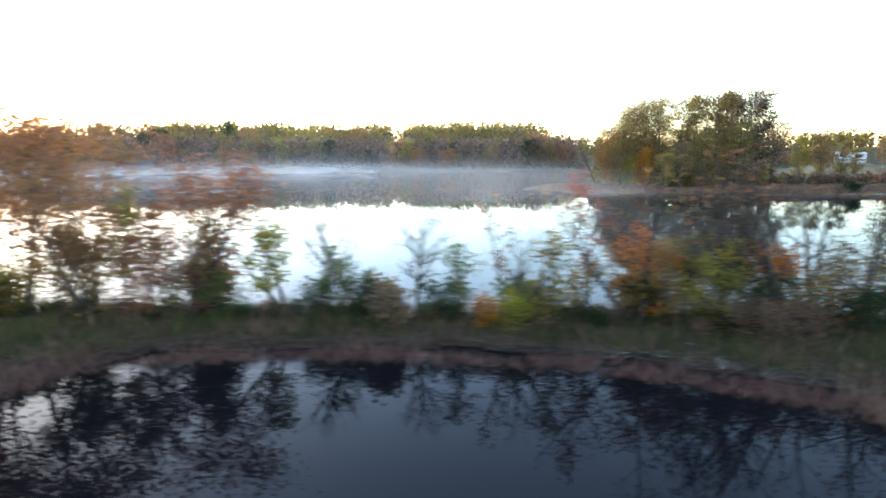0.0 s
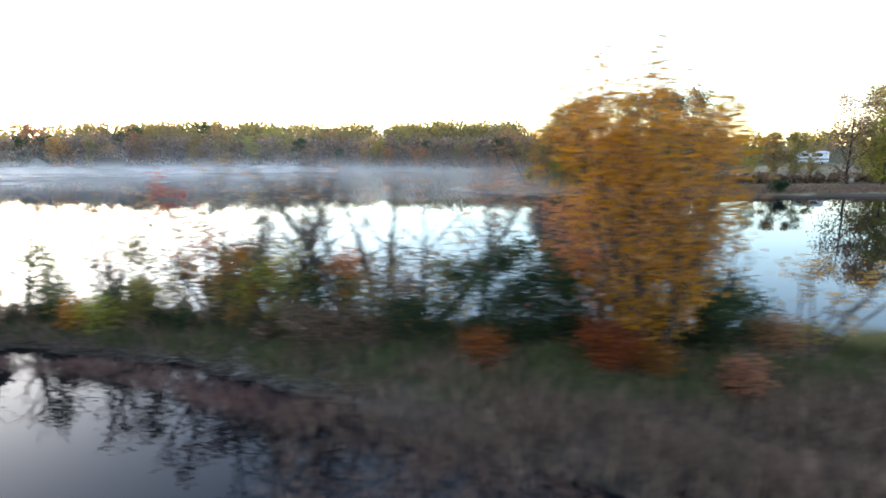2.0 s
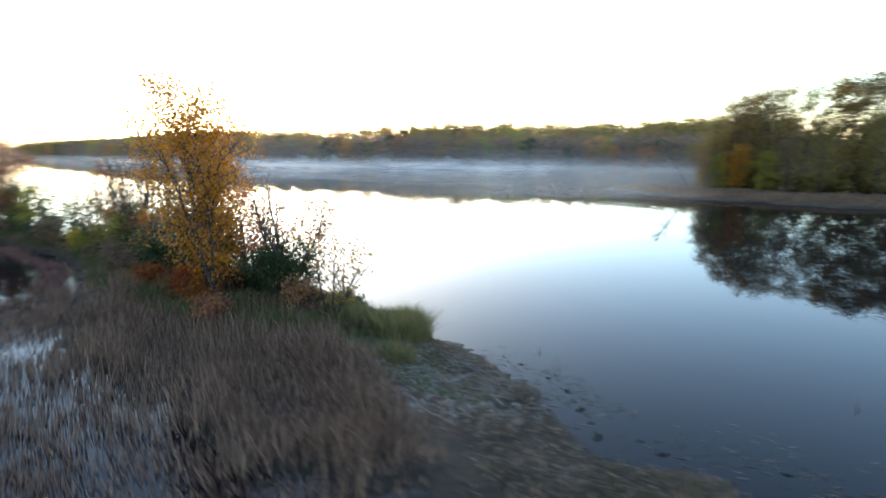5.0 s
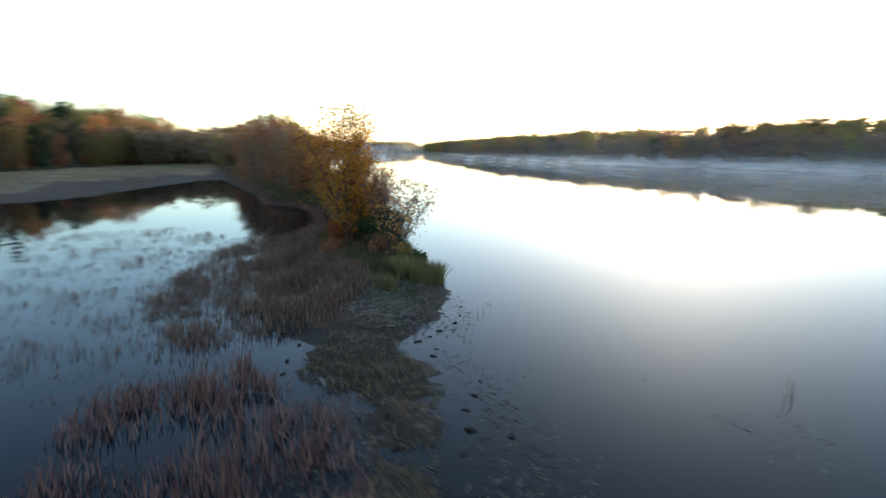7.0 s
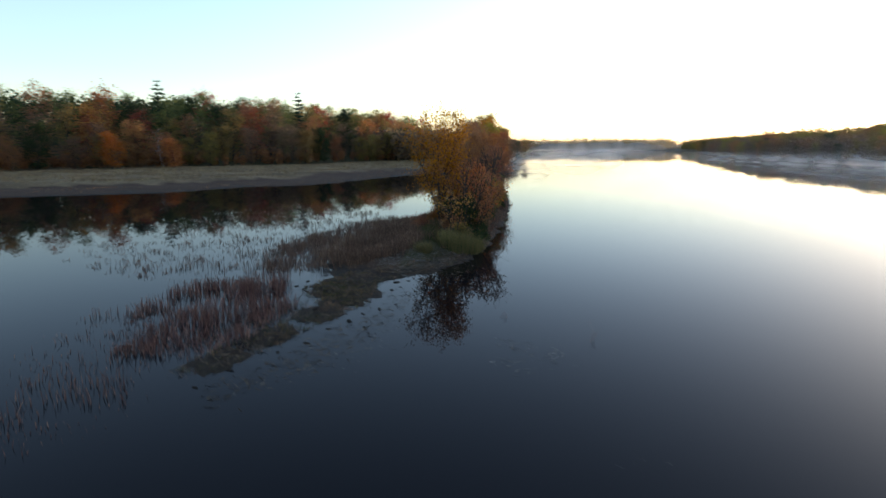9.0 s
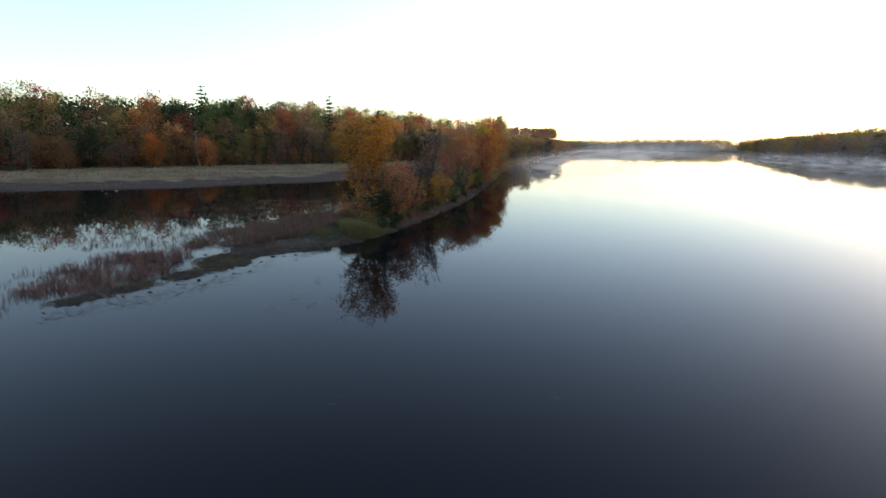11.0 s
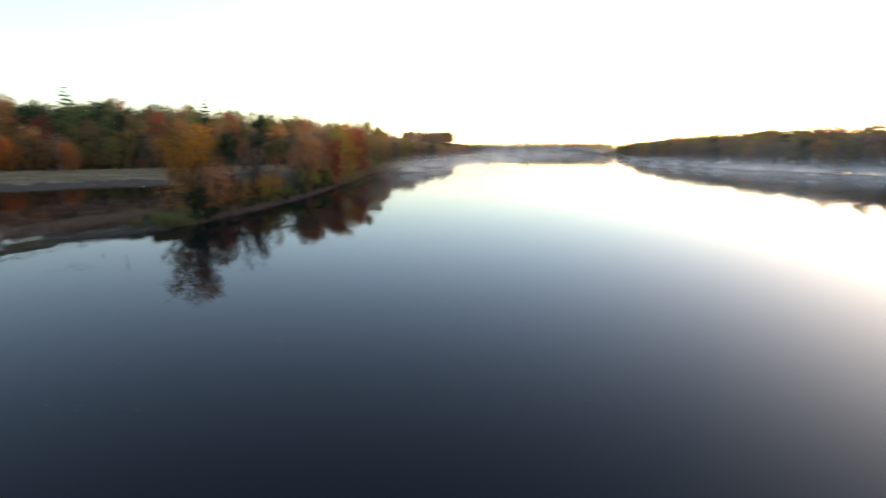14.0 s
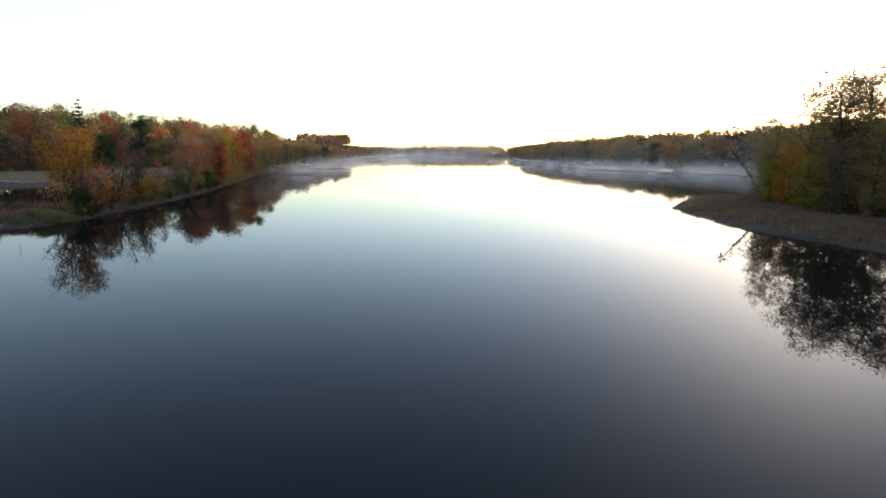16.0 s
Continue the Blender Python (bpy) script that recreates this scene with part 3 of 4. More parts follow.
KINDS = {
    "gold": lambda: kind("golden_tree", 101, 9, 3.0, GOLD, 5712, 0.18, "broad tree with golden autumn leaves"),
    "rust": lambda: kind("rust_tree", 102, 10, 3.2, RUST, 5712, 0.20, "broad tree with rust-brown autumn leaves"),
    "red": lambda: kind("red_tree", 103, 10, 3.0, RED, 5712, 0.20, "broad tree with dark red autumn leaves"),
    "orange": lambda: kind("orange_tree", 104, 9, 3.0, ORANGE, 5376, 0.19, "broad tree with orange autumn leaves"),
    "olive": lambda: kind("olive_tree", 105, 12, 3.6, OLIVE, 6384, 0.23, "tall tree with olive-green leaves turning brown"),
    "green": lambda: kind("green_tree", 106, 13, 3.6, GREEN, 6384, 0.23, "tall tree still in green leaf"),
    "brown": lambda: kind("brown_tree", 107, 9, 3.0, BROWN, 3024, 0.17, "half-bare tree with brown leaves and grey limbs"),
    "lime": lambda: kind("pale_green_tree", 108, 9, 2.8, LIME, 4704, 0.18, "tree with pale yellow-green leaves"),
    "lace": lambda: kind("olive_tree", 110, 12, 3.4, OLIVE, 8680, 0.14, "tall thinly leaved tree turning olive and yellow", boughs=40, twigs=5, scatter=0.35),
    "dark": lambda: kind("dark_tree", 109, 13, 3.8, DARK, 6720, 0.23, "tall dark green tree"),
}
FAR = {
    "gold": lambda: kind("golden_tree", 151, 9, 3.0, GOLD, 1787, 0.23, "broad tree with golden autumn leaves", boughs=16, twigs=2, scatter=0.6),
    "rust": lambda: kind("rust_tree", 152, 10, 3.2, RUST, 1787, 0.25, "broad tree with rust-brown autumn leaves", boughs=16, twigs=2, scatter=0.6),
    "red": lambda: kind("red_tree", 153, 10, 3.0, RED, 1787, 0.25, "broad tree with dark red autumn leaves", boughs=16, twigs=2, scatter=0.6),
    "orange": lambda: kind("orange_tree", 154, 9, 3.0, ORANGE, 1681, 0.24, "broad tree with orange autumn leaves", boughs=16, twigs=2, scatter=0.6),
    "olive": lambda: kind("olive_tree", 155, 12, 3.6, OLIVE, 1998, 0.28, "tall tree with olive-green leaves turning brown", boughs=16, twigs=2, scatter=0.6),
    "green": lambda: kind("green_tree", 156, 13, 3.6, GREEN, 1998, 0.28, "tall tree still in green leaf", boughs=16, twigs=2, scatter=0.6),
    "brown": lambda: kind("brown_tree", 157, 9, 3.0, BROWN, 945, 0.22, "half-bare tree with brown leaves and grey limbs", boughs=16, twigs=2, scatter=0.6),
    "lime": lambda: kind("pale_green_tree", 158, 9, 2.8, LIME, 1470, 0.23, "tree with pale yellow-green leaves", boughs=16, twigs=2, scatter=0.6),
    "dark": lambda: kind("dark_tree", 159, 13, 3.8, DARK, 2104, 0.28, "tall dark green tree", boughs=16, twigs=2, scatter=0.6),
}
KINDS["pine"] = lambda: make_pine("tall_pine", 120, 19, 3.6, 1500, 0.45, "tall ragged pine standing above the wood")
KINDS["spruce"] = lambda: make_pine("conifer", 121, 13, 2.6, 900, 0.5, "dark pointed conifer tree in the wood", layers=16, bare=0.1)
FULL = {"gold": 9, "rust": 10, "red": 10, "orange": 9, "olive": 12, "green": 13, "brown": 9, "lime": 9, "dark": 13, "lace": 12, "pine": 19, "spruce": 13}
built = {}


def stand(key, x, y, h=None, turn=None, wide=1.0, near=True, rng=np.random.default_rng(5)):
    near = near or key not in FAR
    if float(shore(np.array([x]), np.array([y]))[0]) < 0.8:
        return None
    size = (h or FULL[key] * rng.uniform(0.8, 1.15)) / FULL[key]
    turn = rng.uniform(0, 360) if turn is None else turn
    if (key, near) in built:
        return plant(built[key, near], x, y, turn, size, 0.1, wide)
    built[key, near] = (KINDS if near else FAR)[key]()
    return settle(built[key, near], x, y, turn, size, 0.1, wide)


# the strip's tree row running away to the west
for key, x, y, h in [("red", -24.5, 18.2, 6.9), ("rust", -16.5, 16.0, 7.2), ("brown", -20, 15.4, 7.4), ("orange", -24.5, 18.4, 6.6), ("brown", -28, 15.0, 7.6), ("lime", -33, 17.6, 8.5),
                     ("rust", -37, 15.0, 8.2), ("gold", -41, 17.8, 9.6), ("brown", -46, 14, 9.5), ("red", -54, 18.0, 9.2), ("red", -58, 16.5, 9.6), ("brown", -62, 13.5, 10), ("olive", -70, 17.2, 11.6),
                     ("rust", -76, 14.0, 10), ("brown", -84, 16.4, 10), ("rust", -92, 13.0, 9.6), ("olive", -101, 16, 11.5), ("brown", -112, 13, 10.5), ("rust", -122, 15.5, 10.5), ("olive", -135, 14, 11.5),
                     ("brown", -148, 15, 11), ("olive", -160, 11, 12), ("brown", -30.5, 11.8, 6.4), ("rust", -50, 11.5, 8)]:
    stand(key, x, y, h)
rng = np.random.default_rng(76)
for s_ in np.linspace(0, 1, 15):
    for row_ in (2.5, 9.0):
        x_, y_ = -108 - 100 * s_, 17.5 + 23 * s_ ** 1.3
        stand(["olive", "brown", "dark", "rust", "olive", "brown"][rng.integers(6)], x_ + rng.uniform(-3, 3), y_ - row_ - rng.uniform(0, 3), rng.uniform(7, 9), wide=1.2, near=False)
for k, (x, y) in enumerate([(6.5, 17.6), (2.8, 18.0), (-1.8, 17.2), (-8, 18.2), (-14.5, 17.4), (-19, 18.3), (-27, 17.8), (-31, 18.2), (-36, 17.8), (-44, 18.2), (-49, 17.6), (-65, 17.8), (-80, 17.4), (-96, 17.2)]):
    shrub(130 + k, x, y, 1.5 + 0.12 * k, 0.7 if k < 6 else 1.3, (OLIVE, GREEN, BROWN, RUST)[k % 4], 900, ("olive and brown shrub on the strip", "green leafy shrub on the strip", "brown shrub on the strip", "rusty shrub on the strip")[k % 4], 0.16)

# the wood behind the meadow
rng = np.random.default_rng(77)
front = ["rust", "brown", "brown", "olive", "brown", "orange", "brown", "dark", "brown", "olive", "red", "rust"]
back_mix = ["green", "olive", "green", "green", "rust", "spruce", "olive", "green", "brown", "red", "dark", "olive"]
e = np.array(WOOD, float)
for a, b in zip(e[:-1], e[1:]):
    ab = b - a
    n_ = np.array([-ab[1], ab[0]]) / np.hypot(*ab)
    long = np.hypot(*ab)
    for depth, step, mix, lo, hi in ((2, 6, front, 6.5, 10), (9, 6.5, front, 10, 13.5), (19, 7.5, back_mix, 13, 16.5), (32, 8.5, back_mix, 14, 17.2), (48, 10, back_mix, 14, 17.5)):
        if a[0] > 0:
            step *= 2
        for s in np.arange(0, long, step):
            p = a + ab * (s + rng.uniform(0, step)) / long + n_ * (depth + rng.uniform(-3, 3))
            stand(mix[rng.integers(len(mix))], p[0], p[1], rng.uniform(lo, hi), wide=rng.uniform(0.95, 1.25), near=depth < 5)
stand("gold", -62, -66, 7.5, wide=1.35)
stand("orange", -70, -56, 6.5, wide=1.4)
stand("pine", -113, -40, 20.5)
stand("pine", -107, -80, 21.5)
settle(make_tree("birch", 140, 9.5, 2.4, 0.08, BROWN, 200, 0.3, "pale bare birch at the wood's edge", first=0.3, boughs=18, bark=BIRCH), -72, -60)

# the peninsula's trees
for key, x, y, h, wd in [("lace", 26.0, 84.5, 6.5, .9), ("lace", 27.0, 84.2, 9.0, .9), ("lace", 28.5, 86.5, 11.6, 1), ("lace", 31.5, 89.5, 12.6, 1.1), ("lace", 33.5, 85.5, 12.4, 1), ("lace", 37.0, 88.5, 13.0, 1),
                         ("olive", 40.5, 91.5, 13.4, 1), ("olive", 42.5, 86.8, 13.6, 1), ("lace", 44.5, 84.5, 9.5, 1.1), ("brown", 47.5, 88.0, 14.2, 1.1), ("dark", 49.5, 91.5, 14.2, 1), ("olive", 46.0, 93.0, 13.6, 1),
                         ("dark", 53.5, 92.0, 14.0, .9), ("brown", 51.5, 87.0, 9, 1), ("gold", 30, 82.8, 5.5, 1), ("brown", 35.5, 83.0, 6.5, 1), ("lace", 39.0, 83.0, 8.0, 1.1), ("brown", 26.5, 82.5, 5.0, 1),
                         ("lime", 68.0, 105.5, 7.6, 1), ("olive", 73.0, 107.0, 8.2, 1), ("olive", 76.5, 106.5, 8.0, 1), ("brown", 75.5, 90.5, 13.6, 1.1), ("olive", 80.5, 90.0, 15.0, 1.1), ("lime", 78.5, 87.0, 10.0, 1.1),
                         ("olive", 86.0, 92.0, 15.0, 1.1), ("green", 91.0, 88.0, 14, 1.1), ("olive", 91.5, 110.0, 8.0, 1), ("brown", 95.0, 108.0, 9.0, 1), ("lime", 99.0, 106.0, 9.5, 1), ("olive", 81.5, 109.5, 5.0, 1), ("rust", 26.0, 86.0, 3.4, 1), ("lace", 26.2, 88.5, 7.0, 1.2), ("gold", 28.0, 90.0, 8.0, 1.2), ("lace", 27.0, 91.5, 8.6, 1.2), ("lace", 30.5, 91.5, 12.8, 1.15), ("lime", 27.5, 83.0, 4.5, 1.2),
                         ("lace", 34.5, 92.0, 13.4, 1.1), ("lime", 33.0, 82.5, 5.0, 1.2), ("brown", 29.0, 89.0, 11.0, 1.2)]:
    stand(key, x, y, h, wide=wd)
settle(make_tree("leaning_tree", 150, 8.0, 1.4, 0.16, BROWN, 60, 0.3, "dead grey tree leaning out over the shore", first=0.45, boughs=12, lean=(-0.75, -0.25), stems=1), 24.2, 86.0)
shrub(151, 56.0, 75.0, 1.1, 1.2, DARK, 900, "low dark shrub on the frosted shore", 0.16)

# far woods round the lake
rng = np.random.default_rng(78)
shore_n = np.array([(-655, 258), (-480, 216), (-420, 195), (-285, 157), (-190, 151), (-100, 148), (-60, 156), (-15, 164), (25, 160), (66, 154), (100, 158), (150, 165)], float)
mixn = ["olive", "rust", "brown", "olive", "orange", "lime", "brown", "olive", "dark", "rust"]
for a, b in zip(shore_n[:-1], shore_n[1:]):
    ab = b - a
    n_ = np.array([-ab[1], ab[0]]) / np.hypot(*ab) * (1 if ab[0] > 0 else -1)
    long = np.hypot(*ab)
    for depth, step, lo, hi in ((4, 7, 5.5, 9), (13, 8.5, 8, 11), (25, 10, 9, 12)):
        if a[0] < -300:
            step *= 3
        for s in np.arange(0, long, step):
            p = a + ab * (s + rng.uniform(0, step)) / long + n_ * (depth + rng.uniform(-3, 3))
            low_ = 0.5 if p[0] > 40 else 1.0
            stand(mixn[rng.integers(len(mixn))], p[0], p[1], low_ * rng.uniform(lo, hi), wide=rng.uniform(1.0, 1.4), near=False)

for k in range(14):
    stand(["olive", "rust", "brown", "dark"][k % 4], -118 + 4.6 * k, 157 + 9 * (k % 3), 9.5 + 2.2 * (k % 3), wide=1.25, near=False)


def far_wood(name, line, deep, count, lo, hi, mat, seed, label):
    """A distant wood: a great many crowns, each a clump of coarse leaves."""
    rng = np.random.default_rng(seed)
    line = np.array(line, float)
    seg = rng.integers(0, len(line) - 1, count)
    p = line[seg] + (line[seg + 1] - line[seg]) * rng.uniform(0, 1, count)[:, None]
    d = line[seg + 1] - line[seg]
    n_ = np.stack([-d[:, 1], d[:, 0]], 1) / np.linalg.norm(d, axis=1)[:, None]
    p = p + n_ * (deep * rng.uniform(0, 1, count))[:, None]
    h = rng.uniform(lo, hi, count)
    z0 = land(p[:, 0], p[:, 1])
    per = 95 if hi > 7 else 70
    f = rng.normal(size=(count, per, 3))
    f /= np.linalg.norm(f, axis=2)[:, :, None]
    f *= rng.uniform(0.55, 1.0, (count, per))[:, :, None] * np.stack([h * 0.3, h * 0.3, h * 0.48], 1)[:, None]
    c = np.stack([p[:, 0], p[:, 1], z0 + h * 0.5], 1)[:, None] + f
    v, q = leaves(rng, c.reshape(-1, 3), 1.05 if hi > 7 else 0.55)
    return tagged(new(name, mesh_np(name, v, q, mat)), label, "woods", kind="stuff")


far_wood("far_woods", [(-640, 48), (-668, 66), (-676, 160), (-668, 262), (-480, 226)], 45, 1000, 9, 15, OLIVE, 81, "distant hazy woods round the end of the lake")
far_wood("far_woods", [(-480, 224), (-285, 166), (-190, 160), (-100, 157), (-60, 165), (-15, 173), (25, 169), (38, 166)], 16, 620, 7.5, 10.5, BROWN, 90, "brown and olive woods along the far shore")
far_wood("far_woods", [(-125, 8), (-165, 18), (-195, 25)], 40, 200, 8.5, 12.5, BROWN, 82, "brown autumn woods along the shore")
far_wood("far_woods", [(-190, 28), (-205, 32), (-270, 38), (-400, 49), (-550, 66), (-640, 80)], 50, 420, 5.5, 9, BROWN, 91, "low brown autumn woods farther along the shore")
far_wood("far_woods", [(-480, 226), (-285, 190), (-100, 182), (-15, 196), (35, 194)], 50, 880, 11, 15, OLIVE, 83, "olive autumn woods behind the far shore")
far_wood("far_woods", [(30, 192), (90, 200), (190, 190)], 40, 150, 5, 8.5, OLIVE, 88, "low distant woods behind the camper")
far_wood("far_woods", [(-20, -150), (-75, -100), (-120, -75), (-180, -45), (-280, -30)], 80, 500, 13, 17, DARK, 84, "dark green woods on the slope behind the meadow")

far_wood("thicket", [(-480, 218), (-285, 159), (-190, 153), (-100, 150), (-60, 158), (-15, 166), (25, 162), (66, 156), (120, 160)], 9, 520, 2.5, 6, BROWN, 85, "brown scrubby thicket along the far shore")
far_wood("thicket", [(-8, -108), (-41, -82), (-60, -74), (-76, -60), (-95, -36), (-150, -8), (-260, 4)], 8, 260, 2, 5, RUST, 86, "rusty brown thicket along the wood's edge")
far_wood("thicket", [(96, 99), (72, 98), (52, 95)], 6, 130, 0.9, 1.9, BROWN, 89, "low dark brush behind the frosted shore")
far_wood("thicket", [(24, 84.8), (32, 83.8), (44, 84), (54, 87)], 10, 110, 1.2, 3.2, OLIVE, 87, "olive thicket under the peninsula's trees")

# ---- reeds, grass and litter ----
def blades(rng, foot, h, width, lean=0.25, parts=3):
    """Bent tapering blades, one for each foot."""
    n = len(foot)
    h = h * rng.uniform(0.55, 1.25, n)
    az = rng.uniform(0, 6.283, n)
    out = np.stack([np.cos(az), np.sin(az), 0 * az], 1) * (h * np.abs(rng.normal(0, lean, n)))[:, None]
    fz = rng.uniform(0, 6.283, n)
    side = np.stack([np.cos(fz), np.sin(fz), 0 * fz], 1) * (width * rng.uniform(0.6, 1.4, n))[:, None]
    up = np.array([0, 0, 1.0]) * h[:, None]
    a, m_, top = foot, foot + up * 0.55 + out * 0.35, foot + up * 0.97 + out
    v = np.stack([a - side * 0.5, a + side * 0.5, m_ + side * 0.45, m_ - side * 0.45, top + side * 0.12, top - side * 0.12], 1).reshape(-1, 3)
    k = np.arange(n)[:, None] * 6
    return v, np.concatenate([k + [0, 1, 2, 3], k + [3, 2, 4, 5]])


def inside_poly(x, y, poly):
    poly = np.array(poly, float)
    r = np.zeros(len(x), bool)
    for a, b in zip(poly, np.roll(poly, -1, 0)):
        if a[1] != b[1]:
            r ^= ((a[1] > y) != (b[1] > y)) & (x < (b[0] - a[0]) * (y - a[1]) / (b[1] - a[1]) + a[0])
    return r


def scatter_in(rng, poly, clumps, per, spread, fade=None):
    poly_a = np.array(poly, float)
    lo, hi = poly_a.min(0), poly_a.max(0)
    p = rng.uniform(lo, hi, (clumps * 6, 2))
    p = p[inside_poly(p[:, 0], p[:, 1], poly)]
    if fade is not None:
        p = p[rng.uniform(0, 1, len(p)) < fade(p[:, 0], p[:, 1])]
    p = p[:clumps]
    q = np.repeat(p, per, 0) + rng.normal(size=(len(p) * per, 2)) * spread
    return q


def bed(name, poly, clumps, per, spread, h, width, mat, seed, label, category, lean=0.25, fade=None, base=None):
    rng = np.random.default_rng(seed)
    q = scatter_in(rng, poly, clumps, per, spread, fade)
    z = land(q[:, 0], q[:, 1])
    z = np.maximum(z, -0.06) if base is None else np.full(len(q), base)
    tall = h * np.clip(0.85 + 0.5 * wobble(q[:, 0], q[:, 1], 1.3, seed), 0.35, 1.4)
    v, f = blades(rng, np.stack([q[:, 0], q[:, 1], z - 0.02], 1), tall, width, lean)
    return tagged(new(name, mesh_np(name, v, f, mat)), label, category, kind="stuff")


DENSE = [(9.3, 13.4), (12, 12.8), (15, 12.2), (19, 11.9), (22, 12.3), (25, 12.8), (26.7, 12.3), (28.3, 11), (30.6, 9.8), (29.4, 8.2), (27, 7.6), (22, 8.0), (17.4, 8.9), (14.6, 10.4), (12, 12.2)]
bed("reed_bed", DENSE, 1500, 9, 0.34, 0.62, 0.024, REED, 201, "dense bed of dead brown reeds", "reeds", lean=0.4, fade=lambda x, y: np.clip(0.08 + 0.45 * wobble(x, y, 2.6, 9) + 0.22 * shore(x, y), 0.05, 1))
SPARSE = [(7, 13.6), (9, 13.2), (12, 12), (17, 8.8), (24, 7.8), (31, 8.6), (33.5, 5.5), (33, 1), (29, -6), (16, -9), (4, -5), (2, 4), (8, 7.5), (10.5, 10)]
bed("reed_bed", SPARSE, 2600, 4, 0.1, 0.28, 0.02, REED, 202, "scattered dead reeds standing in shallow water", "reeds",
    fade=lambda x, y: np.clip(0.3 + 0.14 * wobble(x, y, 3.1, 12) + 0.6 * np.exp(shore(x, y) / 2.5), 0.04, 1) * np.clip((y + 10) / 12, 0.2, 1))
bed("reed_bed", [(9.4, 12.9), (11, 12.6), (13.5, 10.8), (17, 9.2), (22, 8.4), (28, 7.6), (30, 8.6), (31, 6.5), (27, 4.2), (22, 4.6), (16, 6.2), (12, 7.6), (10.2, 9.6)], 1500, 5, 0.18, 0.42, 0.02, REED, 232, "thin dead reeds at the pond's shallow end", "reeds",
    fade=lambda x, y: np.clip(0.5 + 0.5 * wobble(x, y, 2.2, 33), 0.05, 1))
TUFT = [(32.4, 7.6), (36, 9.4), (39.6, 9.6), (42, 8.4), (41.5, 5.6), (37.5, 3.8), (33.5, 4.0)]
bed("reed_bed", TUFT, 440, 8, 0.16, 0.5, 0.022, REED, 203, "clump of dead reeds beside the mud bar", "reeds", lean=0.4, fade=lambda x, y: np.clip(0.45 + 0.8 * wobble(x, y, 2.0, 15), 0.05, 1))
bed("reed_bed", [(38, 5.5), (41, 7), (43, 7.6), (46.5, 9), (46.5, 6.5), (42, 3.2), (37, 2.5)], 130, 5, 0.28, 0.3, 0.02, REED, 204, "thin dead reeds in shallow water", "reeds")
POND = [(-22, 11.5), (-12, 12.5), (-10.5, 15.2), (-3, 15.8), (5, 15.0), (9, 13.2), (11, 12.2), (10, 11.6), (4, 14.2), (-4, 15.2), (-9, 14.6), (-12, 11.6)]
bed("reed_bed", POND, 1100, 6, 0.16, 0.4, 0.018, REED, 205, "short dead reeds along the pond's edge", "reeds", lean=0.5)
BANK = [(-25, 13), (-11, 14.4), (-9, 16.5), (1, 16.7), (6, 15.5), (10, 13.6), (15, 12.4), (20, 12.1), (24, 12.9), (26.4, 14.6), (26.4, 15.6), (24, 15.9), (19, 16.4), (10, 17.3), (-16, 18.1), (-25, 18)]
bed("bank_grass", BANK, 3400, 10, 0.13, 0.4, 0.018, GRASS, 206, "rank green and brown grass on the strip", "grass", lean=0.5)
bed("bank_grass", BANK, 900, 8, 0.13, 0.55, 0.02, REED, 207, "dry brown grass on the strip", "grass", lean=0.5)
FAR_BANK = [(-112, 9), (-62, 8.8), (-46, 10), (-30, 11.5), (-17, 12.5), (-12.4, 14.2), (-14, 16.8), (-25, 17.6), (-60, 17.8), (-112, 17.4)]
bed("bank_grass", FAR_BANK, 1500, 8, 0.4, 0.55, 0.04, GRASS, 238, "rank dull grass under the row of trees", "grass", lean=0.5)
bed("bank_grass", FAR_BANK, 1500, 8, 0.4, 0.6, 0.04, REED, 239, "dry brown grass under the row of trees", "grass", lean=0.5)
WEEDS = [(-25, 17.2), (-10, 17.6), (2, 17.6), (8, 16.4), (14, 15.6), (20, 15.4), (24, 15.6), (24, 16.0), (19, 16.5), (10, 17.4), (0, 18.1), (-16, 18.4), (-25, 18.3)]


def brush(name, line, wide, count, lo, hi, mat, seed, label, per=230, leaf=0.11):
    """Low leafy brush in overlapping clumps along a line."""
    rng = np.random.default_rng(seed)
    line = np.array(line, float)
    seg = rng.integers(0, len(line) - 1, count)
    p = line[seg] + (line[seg + 1] - line[seg]) * rng.uniform(0, 1, count)[:, None] + rng.normal(size=(count, 2)) * wide
    h = rng.uniform(lo, hi, count)
    f = rng.normal(size=(count, per, 3))
    f /= np.linalg.norm(f, axis=2)[:, :, None]
    f *= rng.uniform(0.3, 1.0, (count, per))[:, :, None] * np.stack([h * 0.55, h * 0.55, h * 0.55], 1)[:, None]
    c = np.stack([p[:, 0], p[:, 1], land(p[:, 0], p[:, 1]) + h * 0.42], 1)[:, None] + f
    v, q = leaves(rng, c.reshape(-1, 3), leaf)
    return tagged(new(name, mesh_np(name, v, q, mat)), label, "brush", kind="stuff")


BACK_LINE = [(-26, 18.0), (-10, 18.0), (2, 18.0), (8, 16.9), (14, 16.2), (20, 15.9), (23.5, 15.8)]
brush("underbrush", BACK_LINE, 0.4, 120, 0.3, 0.85, DARK, 216, "dark green underbrush along the lake side of the strip")
brush("underbrush", BACK_LINE, 0.45, 50, 0.3, 0.8, BROWN, 217, "brown underbrush along the lake side of the strip")
LAKE_LINE = [(-26, 18.9), (-60, 18.4), (-120, 19.1), (-165, 26.7)]
SHORE_BAND = [(-26, 18.3), (-26, 19.5), (-10, 19.6), (2, 19.2), (10, 18.5), (19, 17.4), (25, 16.5), (24, 15.8), (18, 16.5), (9, 17.6), (1, 18.3), (-12, 18.6)]
